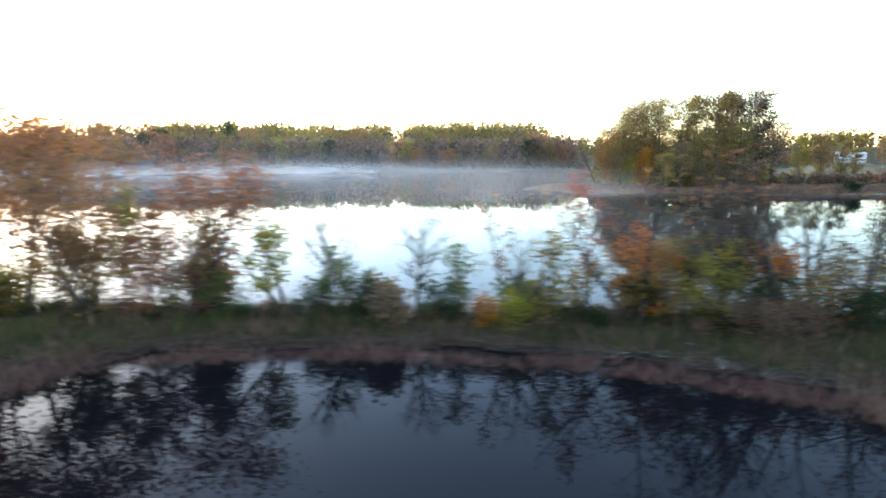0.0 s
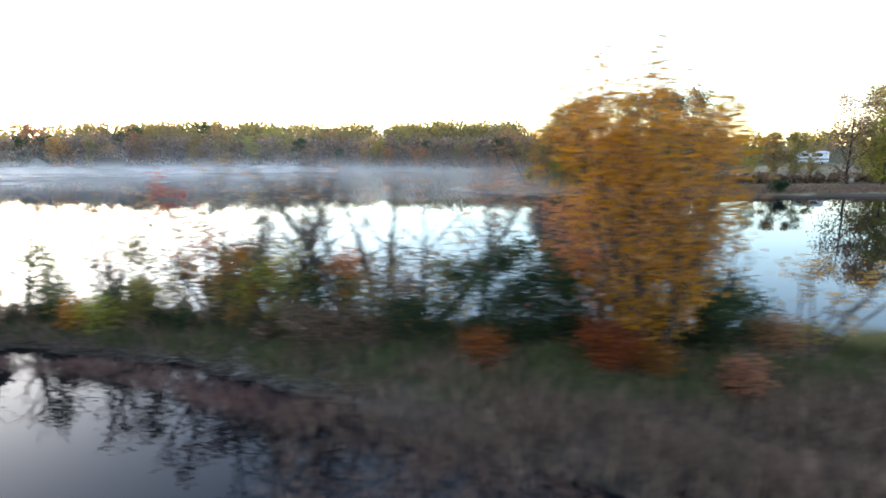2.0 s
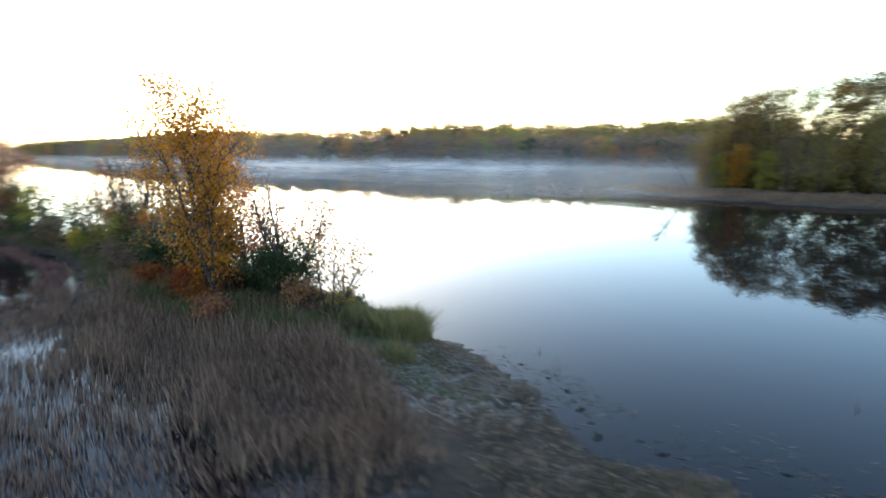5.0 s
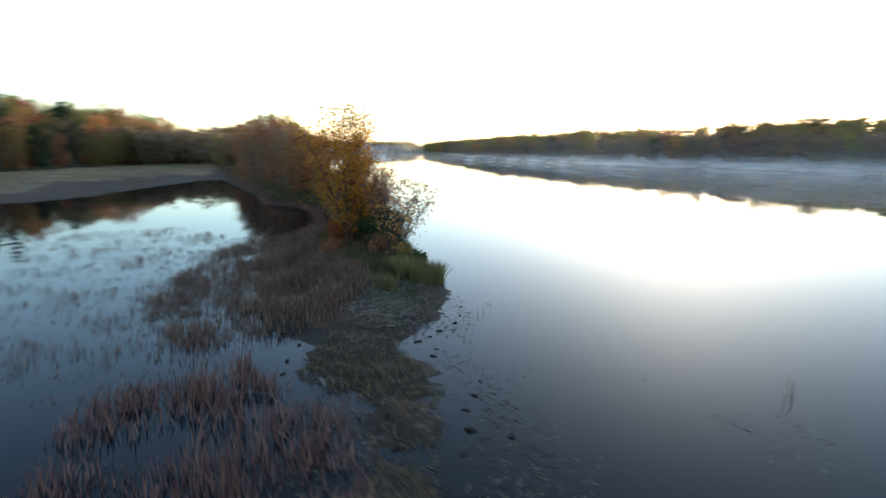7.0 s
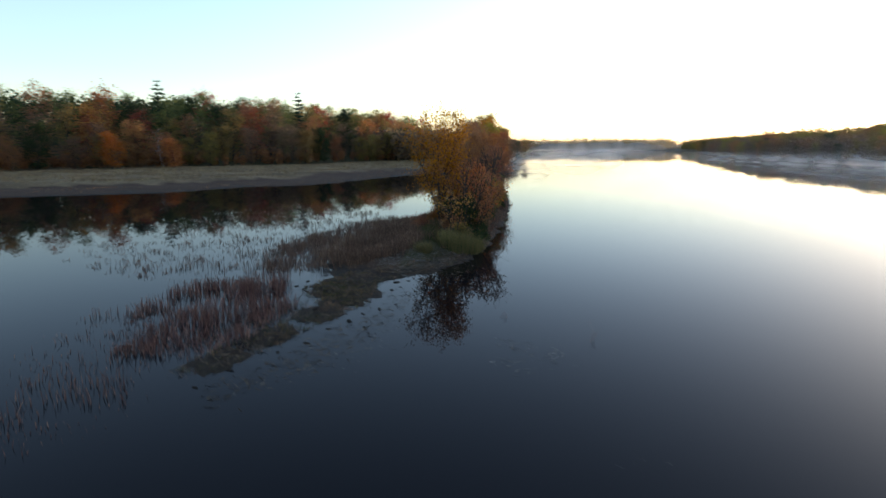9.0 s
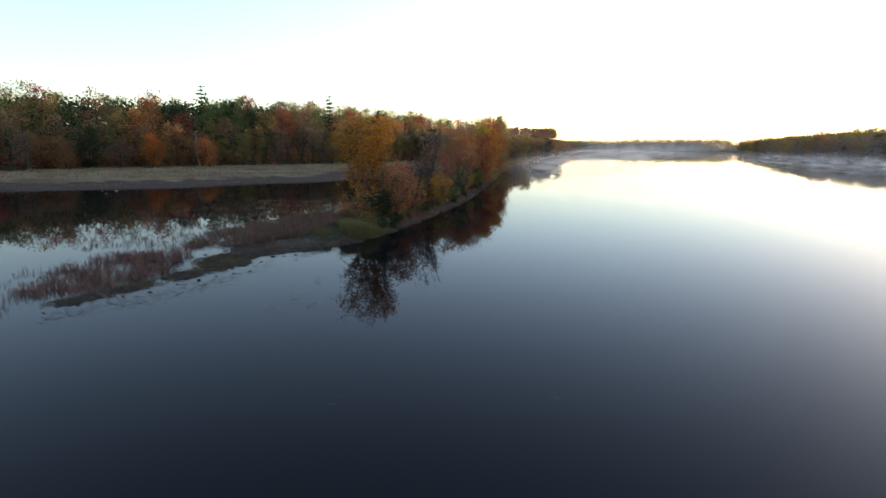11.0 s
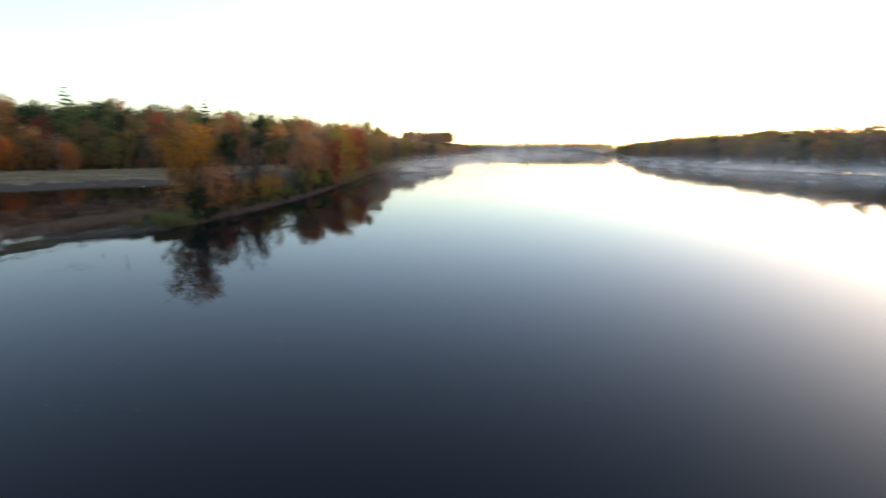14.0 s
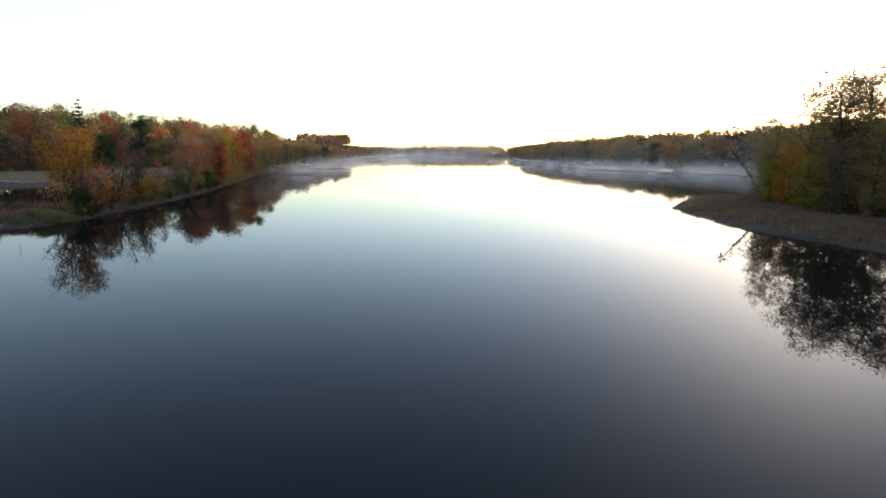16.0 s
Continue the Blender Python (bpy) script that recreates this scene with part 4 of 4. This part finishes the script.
bed("bank_grass", SHORE_BAND, 260, 9, 0.16, 0.35, 0.02, REED, 228, "drooping brown grass along the lake's edge", "grass", lean=0.7)
brush("underbrush", LAKE_LINE, 0.35, 150, 0.7, 1.7, BROWN, 219, "brown scrub along the lake side of the strip", 140, 0.17)
brush("underbrush", LAKE_LINE, 0.35, 90, 0.7, 1.9, OLIVE, 220, "olive scrub along the lake side of the strip", 140, 0.17)
bed("bank_weeds", WEEDS, 1000, 12, 0.18, 0.6, 0.025, DARK, 214, "dark rank weeds along the lake side of the strip", "weeds", lean=0.35)
bed("bank_weeds", WEEDS, 420, 10, 0.16, 0.7, 0.022, BROWN, 215, "brown dead weeds along the lake side of the strip", "weeds", lean=0.35)
bed("sedge", [(23.4, 15.0), (24.6, 14.3), (26.0, 14.3), (26.6, 15.2), (26.2, 16.2), (24.4, 16.7), (23, 16.4)], 520, 14, 0.1, 0.75, 0.016, TIPGRASS, 208, "bright yellow-green sedge at the strip's tip", "grass", lean=0.45)
bed("sedge", [(26.4, 13.2), (27.0, 13.0), (27.2, 13.6), (26.6, 13.8)], 30, 16, 0.12, 0.5, 0.016, TIPGRASS, 209, "small tuft of sedge on the mud", "grass", lean=0.6)
BAR = [(25.5, 16.2), (29, 15.2), (31.2, 13.4), (32.3, 12.2), (36.2, 12.2), (42.5, 9.6), (43.2, 8.2), (36, 9.4), (33.5, 9), (31.5, 10), (30, 11.8), (27.5, 13.8)]
bed("bar_grass", BAR, 300, 7, 0.1, 0.14, 0.014, GRASS, 210, "short weeds on the mud bar", "grass", lean=0.7)
bed("bar_grass", BAR, 260, 7, 0.1, 0.14, 0.014, BROWN, 238, "short dead brown weeds on the mud bar", "grass", lean=0.7)
MEADOW = [(-62, 6), (-58, 0), (-30, -7), (-24, -16), (-12, -23.5), (-5, -36), (2, -55), (-8, -105), (-40, -80), (-60, -72), (-76, -58), (-95, -34), (-150, -6), (-160, 5)]
bed("meadow_grass", MEADOW, 3600, 6, 0.5, 0.45, 0.07, STRAW, 211, "frosted pale straw of the wet meadow", "grass", lean=0.6,
    fade=lambda x, y: (shore(x, y) > 13.0 + 4.0 * wobble(x, y, 0.12, 8)) * np.clip(0.6 + 0.6 * wobble(x, y, 0.3, 44), 0.1, 1))
bed("meadow_grass", MEADOW, 1500, 6, 0.6, 0.3, 0.06, BROWN, 233, "dull brown sedge stubble on the mud flat", "grass", lean=0.6,
    fade=lambda x, y: (shore(x, y) < 14.0) * np.clip(0.3 + 0.7 * wobble(x, y, 0.25, 45), 0.02, 1))
PEN = [(12.5, 85.8), (17.5, 81), (24, 75.5), (33, 73.6), (46, 72.4), (60, 74.5), (90, 78), (90, 86), (55, 86), (40, 82), (24, 83), (16, 88)]
bed("shore_grass", PEN, 5000, 6, 0.4, 0.4, 0.05, BROWN, 229, "dull brown grass on the peninsula's shore", "grass", lean=0.6)
bed("shore_grass", PEN, 2200, 6, 0.4, 0.45, 0.05, REED, 212, "dry brown grass on the peninsula's shore", "grass", lean=0.6)
bed("shore_grass", [(14, 86), (18, 82), (24, 78), (32, 76), (32, 84), (20, 87)], 900, 6, 0.4, 0.5, 0.06, REED, 213, "brown grass on the peninsula's tip", "grass", lean=0.6)


def litter(name, poly, n, long, mat, seed, label, z_over=0.02, base=None, fade=None):
    """Broken stems and leaves lying flat."""
    rng = np.random.default_rng(seed)
    q = scatter_in(rng, poly, n // 4, 4, 0.25, fade)
    z = (land(q[:, 0], q[:, 1]) if base is None else np.full(len(q), base)) + z_over
    keep = z > 0.004
    q, z = q[keep], z[keep]
    k = len(q)
    az = rng.uniform(0, 6.283, k)
    ln, wd = long * rng.uniform(0.4, 1.5, k), long * 0.085 * rng.uniform(0.5, 1.6, k)
    a = np.stack([np.cos(az) * ln, np.sin(az) * ln, rng.normal(0, 0.12, k) * ln], 1) * 0.5
    s = np.stack([-np.sin(az) * wd, np.cos(az) * wd, rng.normal(0, 0.25, k) * wd], 1) * 0.5
    c = np.stack([q[:, 0], q[:, 1], z], 1)
    v = np.stack([c - a - s, c + a - s * 0.5, c + a + s * 0.6, c - a + s], 1).reshape(-1, 3)
    return tagged(new(name, mesh_np(name, v, np.arange(4 * k).reshape(k, 4), mat)), label, "litter", kind="stuff")


litter("reed_litter", BAR, 5200, 0.22, LITTER, 221, "broken reed stems strewn over the mud bar")
litter("reed_litter", [(-24, 12), (-11.4, 13.2), (-9, 15.6), (-3, 16), (1.7, 16), (6, 14.9), (9.5, 13.4), (11.5, 12.6), (13, 13.5), (10, 14.4), (6, 15.9), (1, 17), (-9, 16.9), (-12, 14.8), (-24, 14)], 9000, 0.24, LITTER, 222,
       "dead leaves and stems along the pond's edge")
AWASH = [(33.2, 12.6), (35.4, 12.9), (37.4, 12.3), (40.6, 11.2), (43.6, 9.6), (44.6, 10.4), (42, 12.2), (38.6, 13.4), (35, 14.0)]
litter("drowned_weed", AWASH, 520, 0.22, LITTER, 235, "dark rotting weed awash beside the mud bar", 0.006, 0.0)
litter("drowned_weed", [(35.8, 9.6), (37.4, 9.7), (39, 9.5), (40.2, 8.8), (41.2, 8.2), (40.4, 7.2), (37.5, 8.2), (35.6, 8.8)], 420, 0.24, LITTER, 236, "dark rotting weed among the reeds by the bar", 0.006, 0.0)
bed("bar_grass", [(32.6, 9.6), (33.8, 9.3), (35.6, 10.3), (36.3, 11.2), (36.0, 12.0), (34.2, 12.0), (33.0, 11.4)], 260, 9, 0.12, 0.1, 0.016, GRASS, 237, "low green weed matted over the bar's broad end", "grass", lean=0.9)


def clod(x, y, wide, seed):
    """A half-sunken lump of mud and root."""
    rng = np.random.default_rng(seed)
    bm = bmesh.new()
    bmesh.ops.create_icosphere(bm, subdivisions=2, radius=wide / 2)
    for v in bm.verts:
        k_ = 1 + 0.9 * noise.noise(v.co * (4.5 / wide) + Vector((seed, 0, 0)))
        v.co = Vector((v.co.x * k_ * 1.1, v.co.y * k_ * 0.5, v.co.z * k_ * 0.3))
    me = bpy.data.meshes.new("mud_clod")
    bm.to_mesh(me)
    bm.free()
    me.materials.append(PEAT)
    ob = tagged(new("mud_clod", me), "dark wet lump of mud and roots at the waterline", "mud clod", "mud clods along the bar")
    ob.matrix_basis = pose(x, y, max(0.0, height_at(x, y)) + 0.03 * wide, 0, 0, rng.uniform(0, 360))
    return ob


PEAT = rough_material("wet_peat", (0.01, 0.008, 0.006), (0.03, 0.022, 0.016), 14.0, 0.9, 0.6, gloss=0.05)
for k, (x, y, wide) in enumerate([(31.9, 13.8, 0.3), (32.3, 13.3, 0.22), (32.6, 12.8, 0.34), (33.4, 13.1, 0.2), (31.3, 14.6, 0.26), (30.6, 15.1, 0.2), (36.7, 12.8, 0.3), (37.3, 12.3, 0.24), (38.2, 12.0, 0.38),
                                  (39.0, 11.5, 0.22), (36.0, 13.3, 0.18), (38.8, 12.7, 0.24), (40.4, 11.2, 0.3), (41.2, 10.6, 0.22), (37.1, 10.5, 0.4), (38.3, 10.3, 0.28), (36.8, 9.9, 0.26), (32.7, 8.8, 0.3),
                                  (33.6, 8.6, 0.24), (31.5, 9.3, 0.34), (42.6, 9.8, 0.24), (43.7, 9.4, 0.2), (29.6, 15.6, 0.2), (33.9, 12.8, 0.26)]):
    clod(x, y, 0.75 * wide, 400 + k)
litter("leaf_litter", [(-24, 12), (-11.4, 13.4), (-9, 15.8), (-3, 16.2), (1.7, 16.2), (6, 15.1), (9.5, 13.6), (11.5, 12.8), (12.4, 13.9), (10, 14.9), (6, 16.4), (1, 17.1), (-9, 17.2), (-12, 15.6), (-24, 14.6)], 7000, 0.15, BROWN, 240,
       "brown fallen leaves drifted along the pond's bank", 0.05)
litter("frosted_litter", [(25.6, 15.6), (29, 14.8), (31, 13.2), (30.2, 11.6), (28.4, 11.2), (26.6, 12.6), (26.0, 14.0)], 1500, 0.22, PAD, 227, "pale frosted stems strewn at the bar's root")
litter("pale_stems", [(4.6, 15.0), (7, 14.6), (9.4, 13.6), (11.4, 12.6), (12.2, 13.2), (10, 14.3), (7, 15.5), (5, 15.8)], 360, 0.4, PAD, 230, "pale dead stems lying along the pond's edge")
litter("floating_leaves", [(44, 16), (58, 24), (66, 34), (56, 44), (46, 34)], 44, 0.1, PAD, 231, "single pale leaves floating on the lake", 0.006, 0.0)
litter("shore_litter", SHORE_BAND, 5200, 0.2, LITTER, 234, "dead stems and leaves on the strip's muddy lake bank")
litter("fallen_leaves", BANK, 4200, 0.1, LITTER, 223, "brown fallen leaves in the strip's grass")
litter("floating_weed", [(33, 12.8), (35, 13.6), (37.5, 13.2), (38.5, 12.0), (40.5, 11.2), (43, 10.2), (44, 11.5), (41, 13.5), (37, 15), (33, 14.6)], 150, 0.15, PAD, 224, "scraps of weed floating beside the bar", 0.006, 0.0)
litter("floating_leaves", [(39.5, 17.5), (41.5, 17.0), (42.6, 18.2), (41.0, 19.2)], 90, 0.18, PAD, 225, "patch of pale floating leaves on the lake", 0.006, 0.0)
litter("shore_debris", [(28.5, 15.6), (30.8, 14.0), (32.4, 12.4), (33.4, 13.6), (31, 15.6), (29, 16.4)], 150, 0.22, LITTER, 226, "dark scraps afloat along the bar's edge", 0.012, 0.0)


def log(x, y, turn, long, r, label, seed, tip=0.0):
    rng = np.random.default_rng(seed)
    a = radians(turn)
    pts = bent(rng, (-long / 2 * math.cos(a), -long / 2 * math.sin(a), 0), (math.cos(a), math.sin(a), tip), long, 7, 0.07, 0.0)
    lines = [(pts, r * np.linspace(1, 0.5, 8))]
    for i in (2, 4, 5):
        st = bent(rng, pts[i], rng.normal(size=3) + [0, 0, 0.8], long * 0.16, 2, 0.2, 0.1)
        lines.append((st, r * 0.35 * np.linspace(1, 0.4, 3)))
    ob = tagged(new("log", mesh_np("log", *tubes(lines, 7), DEADWOOD)), label, "log")
    ob.matrix_basis = pose(x, y, max(0.02, height_at(x, y)) + r * 0.6)
    return ob


log(34.8, 9.6, 20, 0.9, 0.06, "weathered driftwood lying on the mud bar", 301)
log(34.6, 7.7, 60, 1.6, 0.025, "weathered branch lying in the reeds", 302, 0.15)
log(-12.0, 18.0, 12, 4.0, 0.06, "pale fallen stem leaning in the shrubs", 303, 0.1)
log(28.8, 13.4, 70, 0.8, 0.05, "driftwood half sunk in the mud", 305)
log(12.8, 84.6, 170, 3.5, 0.14, "dark log at the peninsula's tip", 306)
for k, (x, y, h) in enumerate([(39.6, 20.0, 0.7), (37.5, 17.4, 0.35), (33.0, 14.3, 0.4), (30.5, 16.0, 0.45), (29.6, 16.7, 0.5)]):
    bed("water_reed", [(x - .06, y - .06), (x + .06, y - .06), (x + .06, y + .06), (x - .06, y + .06)], 1, 5, 0.07, h, 0.014, REED, 310 + k, "few dead stems standing in the lake", "reeds", base=-0.05)


# ---- the camper on the far bank ----
def box_bm(sx, sy, sz, at=(0, 0, 0), bevel=0.0):
    bm = bmesh.new()
    bmesh.ops.create_cube(bm, size=1.0, matrix=Matrix.Translation(at) @ Matrix.Diagonal((sx, sy, sz, 1)))
    if bevel:
        bmesh.ops.bevel(bm, geom=bm.edges[:], offset=bevel, segments=2, affect="EDGES")
    return bm


def wheel_bm(r, w, at):
    bm = bmesh.new()
    bmesh.ops.create_cone(bm, cap_ends=True, segments=16, radius1=r, radius2=r, depth=w, matrix=Matrix.Translation(at) @ Matrix.Rotation(radians(90), 4, "X"))
    bmesh.ops.bevel(bm, geom=bm.edges[:], offset=0.03, segments=1, affect="EDGES")
    return bm


SHELL = rough_material("white_painted_shell", (0.62, 0.62, 0.62), (0.8, 0.8, 0.8), 2.0, 0.4, 0.02)
GLASS_DARK = rough_material("dark_window", (0.015, 0.017, 0.02), (0.03, 0.03, 0.035), 2.0, 0.15, 0.0)
TYRE = rough_material("black_rubber", (0.015, 0.015, 0.015), (0.035, 0.035, 0.035), 9.0, 0.8, 0.1)
STRIPE = rough_material("blue_grey_stripe", (0.12, 0.16, 0.2), (0.18, 0.22, 0.26), 2.0, 0.5, 0.0)
camper = tagged(new("camper"), "white parked camper on the frosted bank", "camper")
part("body", box_bm(5.6, 2.2, 2.3, (0, 0, 1.65), 0.18), SHELL, camper)
part("stripe", box_bm(5.3, 0.02, 0.25, (0, -1.112, 1.15)), STRIPE, camper)
for x in (-1.2, 1.3):
    pane = part("window", box_bm(1.1, 0.04, 0.6, (x, -1.115, 2.0), 0.015), GLASS_DARK, camper)
    for dz in (-0.32, 0.32):
        part("window_frame", box_bm(1.2, 0.05, 0.05, (x, -1.122, 2.0 + dz)), SHELL, pane)
hatch = part("door", box_bm(0.7, 0.04, 1.7, (0.1, -1.115, 1.5), 0.015), SHELL, camper)
part("handle", box_bm(0.12, 0.05, 0.04, (0.36, -1.15, 1.45), 0.01), TYRE, hatch, "black door handle")
for s in (-1.0, 1.0):
    for q in (-0.9, 0.9):
        wheel = part("wheel", wheel_bm(0.34, 0.24, (1.6 * s, q, 0.34)), TYRE, camper)
        part("rim", wheel_bm(0.2, 0.26, (1.6 * s, q, 0.34)), SHELL, wheel, "pale steel wheel rim")
camper.matrix_basis = pose(87.6, 119.5, height_at(87.6, 119.5) - 0.04, 0, 0, -38)


# ---- morning mist ----
def mist_material(name, density, tall, seed, even, tone):
    m, t, out = material(name)
    geo = t.nodes.new("ShaderNodeNewGeometry")
    sp = t.nodes.new("ShaderNodeSeparateXYZ")
    t.links.new(geo.outputs["Position"], sp.inputs[0])
    fall = node(t, "ShaderNodeMapRange")
    fall.interpolation_type = "SMOOTHERSTEP"
    for key, v in (("From Min", 0.0), ("From Max", tall), ("To Min", 1.0), ("To Max", 0.0)):
        fall.inputs[key].default_value = v
    t.links.new(sp.outputs["Z"], fall.inputs["Value"])
    lift = node(t, "ShaderNodeMapRange")
    lift.interpolation_type = "SMOOTHSTEP"
    for key, v in (("From Min", 0.0), ("From Max", min(0.7, tall * 0.22)), ("To Min", 0.45), ("To Max", 1.0)):
        lift.inputs[key].default_value = v
    t.links.new(sp.outputs["Z"], lift.inputs["Value"])
    rise_fall = node(t, "ShaderNodeMath")
    rise_fall.operation = "MULTIPLY"
    t.links.new(fall.outputs[0], rise_fall.inputs[0])
    t.links.new(lift.outputs[0], rise_fall.inputs[1])
    mp = node(t, "ShaderNodeMapping", Location=(seed * 13.7, seed * 7.1, seed * 3.3), Scale=(0.08, 0.08, 0.05))
    t.links.new(geo.outputs["Position"], mp.inputs["Vector"])
    wisp = node(t, "ShaderNodeMapRange")
    for key, v in (("From Min", 0.3), ("From Max", 0.75), ("To Min", even), ("To Max", 1.0)):
        wisp.inputs[key].default_value = v
    t.links.new(noise_tex(t, 1.0, 2.5, 0.45, mp.outputs[0]), wisp.inputs["Value"])
    ends = t.nodes.new("ShaderNodeAttribute")
    ends.attribute_name = "thinning"
    thin = node(t, "ShaderNodeMath")
    thin.operation = "MULTIPLY"
    t.links.new(ends.outputs["Fac"], thin.inputs[0])
    t.links.new(rise_fall.outputs[0], thin.inputs[1])
    mul = node(t, "ShaderNodeMath")
    mul.operation = "MULTIPLY"
    t.links.new(thin.outputs[0], mul.inputs[0])
    t.links.new(wisp.outputs[0], mul.inputs[1])
    sq = node(t, "ShaderNodeMath")
    sq.operation = "MULTIPLY"
    sq.inputs[1].default_value = density
    t.links.new(mul.outputs[0], sq.inputs[0])
    d, s, half = node(t, "ShaderNodeBsdfDiffuse"), node(t, "ShaderNodeBsdfTranslucent"), t.nodes.new("ShaderNodeAddShader")
    for bsdf in (d, s):
        bsdf.inputs["Color"].default_value = (*tone, 1)
    # droplets have no face of their own: they gather light from the bright side of the sky on either side of the veil
    for bsdf, way in ((d, 1), (s, -1)):
        face = node(t, "ShaderNodeCombineXYZ", X=-0.58 * way, Y=0.64 * way, Z=0.5 * way)
        t.links.new(face.outputs[0], bsdf.inputs["Normal"])
    t.links.new(d.outputs[0], half.inputs[0])
    t.links.new(s.outputs[0], half.inputs[1])
    clear = t.nodes.new("ShaderNodeBsdfTransparent")
    mix = t.nodes.new("ShaderNodeMixShader")
    t.links.new(sq.outputs[0], mix.inputs["Fac"])
    t.links.new(clear.outputs[0], mix.inputs[1])
    t.links.new(half.outputs[0], mix.inputs[2])
    t.links.new(mix.outputs[0], out.inputs["Surface"])
    return m


def mist(line, tall, density, seed, even=0.25, tone=(0.98, 0.93, 0.86)):
    """A thin veil of mist standing on the water along a line."""
    line = np.array(line, float)
    p = np.concatenate([a + (b - a) * np.linspace(0, 1, 12, endpoint=False)[:, None] for a, b in zip(line[:-1], line[1:])] + [line[-1:]])
    n = len(p)
    v = np.concatenate([np.c_[p, np.full(n, 0.02)], np.c_[p, np.full(n, tall)]])
    i = np.arange(n - 1)
    me = mesh_np("mist", v, np.stack([i, i + 1, i + n + 1, i + n], 1), mist_material("mist_veil", density, tall, seed, even, tone))
    k = np.arange(n) / (n - 1)
    soft = np.clip(np.minimum(k, 1 - k) / 0.35, 0, 1) ** 1.3
    me.attributes.new("thinning", "FLOAT", "POINT").data.foreach_set("value", np.concatenate([soft, soft]).astype(np.float32))
    ob = new("mist", me)
    ob.visible_shadow = False
    return tagged(ob, "thin pale morning mist drifting over the water", "mist", kind="stuff")


FAR_SHORE = np.array([(-470, 208), (-285, 154), (-190, 148), (-100, 145), (-60, 152), (-15, 160), (30, 157), (64, 150)], float)
# the warm tint puts the low sun's glow into this veil's colour
mist(FAR_SHORE + [2, 6], 13, 0.22, 20, 0.45, (0.97, 0.9, 0.8))
for k, (off, tall, d_) in enumerate([(2, 7.0, 0.16), (10, 4.5, 0.3), (22, 4.0, 0.3), (40, 3.2, 0.25)]):
    mist(FAR_SHORE - [0.3 * off, off], tall, d_, 21 + k, 0.45)
mist([(-110, 88), (-55, 80), (-20, 77), (28, 81)], 1.8, 0.14, 30, 0.2)
mist([(-20, 56), (4, 62), (20, 70), (30, 71)], 4.5, 0.2, 34, 0.2)
mist([(-470, 30), (-480, 215)], 5, 0.3, 5)
mist([(-640, 30), (-640, 285)], 18, 0.5, 6, 0.5)
mist([(-78, 18), (-74, 46)], 4.5, 0.4, 7)
mist([(-125, 19), (-118, 62)], 6, 0.45, 11)
mist([(-180, 30), (-170, 90)], 7, 0.45, 12)


def low_mist(x0, x1, y0, y1, z, density, seed):
    """A thin sheet of mist lying over open water, thinning out to its edges."""
    gx_, gy_ = np.meshgrid(np.linspace(x0, x1, 24), np.linspace(y0, y1, 24), indexing="ij")
    i_ = np.arange(576).reshape(24, 24)
    me = mesh_np("mist", np.stack([gx_, gy_, 0 * gx_ + z], -1).reshape(-1, 3), np.stack([i_[:-1, :-1], i_[1:, :-1], i_[1:, 1:], i_[:-1, 1:]], -1).reshape(-1, 4), mist_material("mist_sheet", density, 50.0, seed, 0.0, (0.9, 0.95, 1.0)))
    u_, v_ = np.linspace(0, 1, 24)[:, None], np.linspace(0, 1, 24)[None]
    soft = np.clip(np.minimum(u_, 1 - u_) / 0.4, 0, 1) * np.clip(np.minimum(v_, 1 - v_) / 0.35, 0, 1)
    me.attributes.new("thinning", "FLOAT", "POINT").data.foreach_set("value", soft.ravel().astype(np.float32))
    ob = new("mist", me)
    ob.visible_shadow = False
    return tagged(ob, "faint low mist lying over the open lake", "mist", kind="stuff")


low_mist(-60, 30, 24, 58, 0.4, 0.1, 41)
low_mist(-120, 4, 20, 100, 0.9, 0.08, 42)
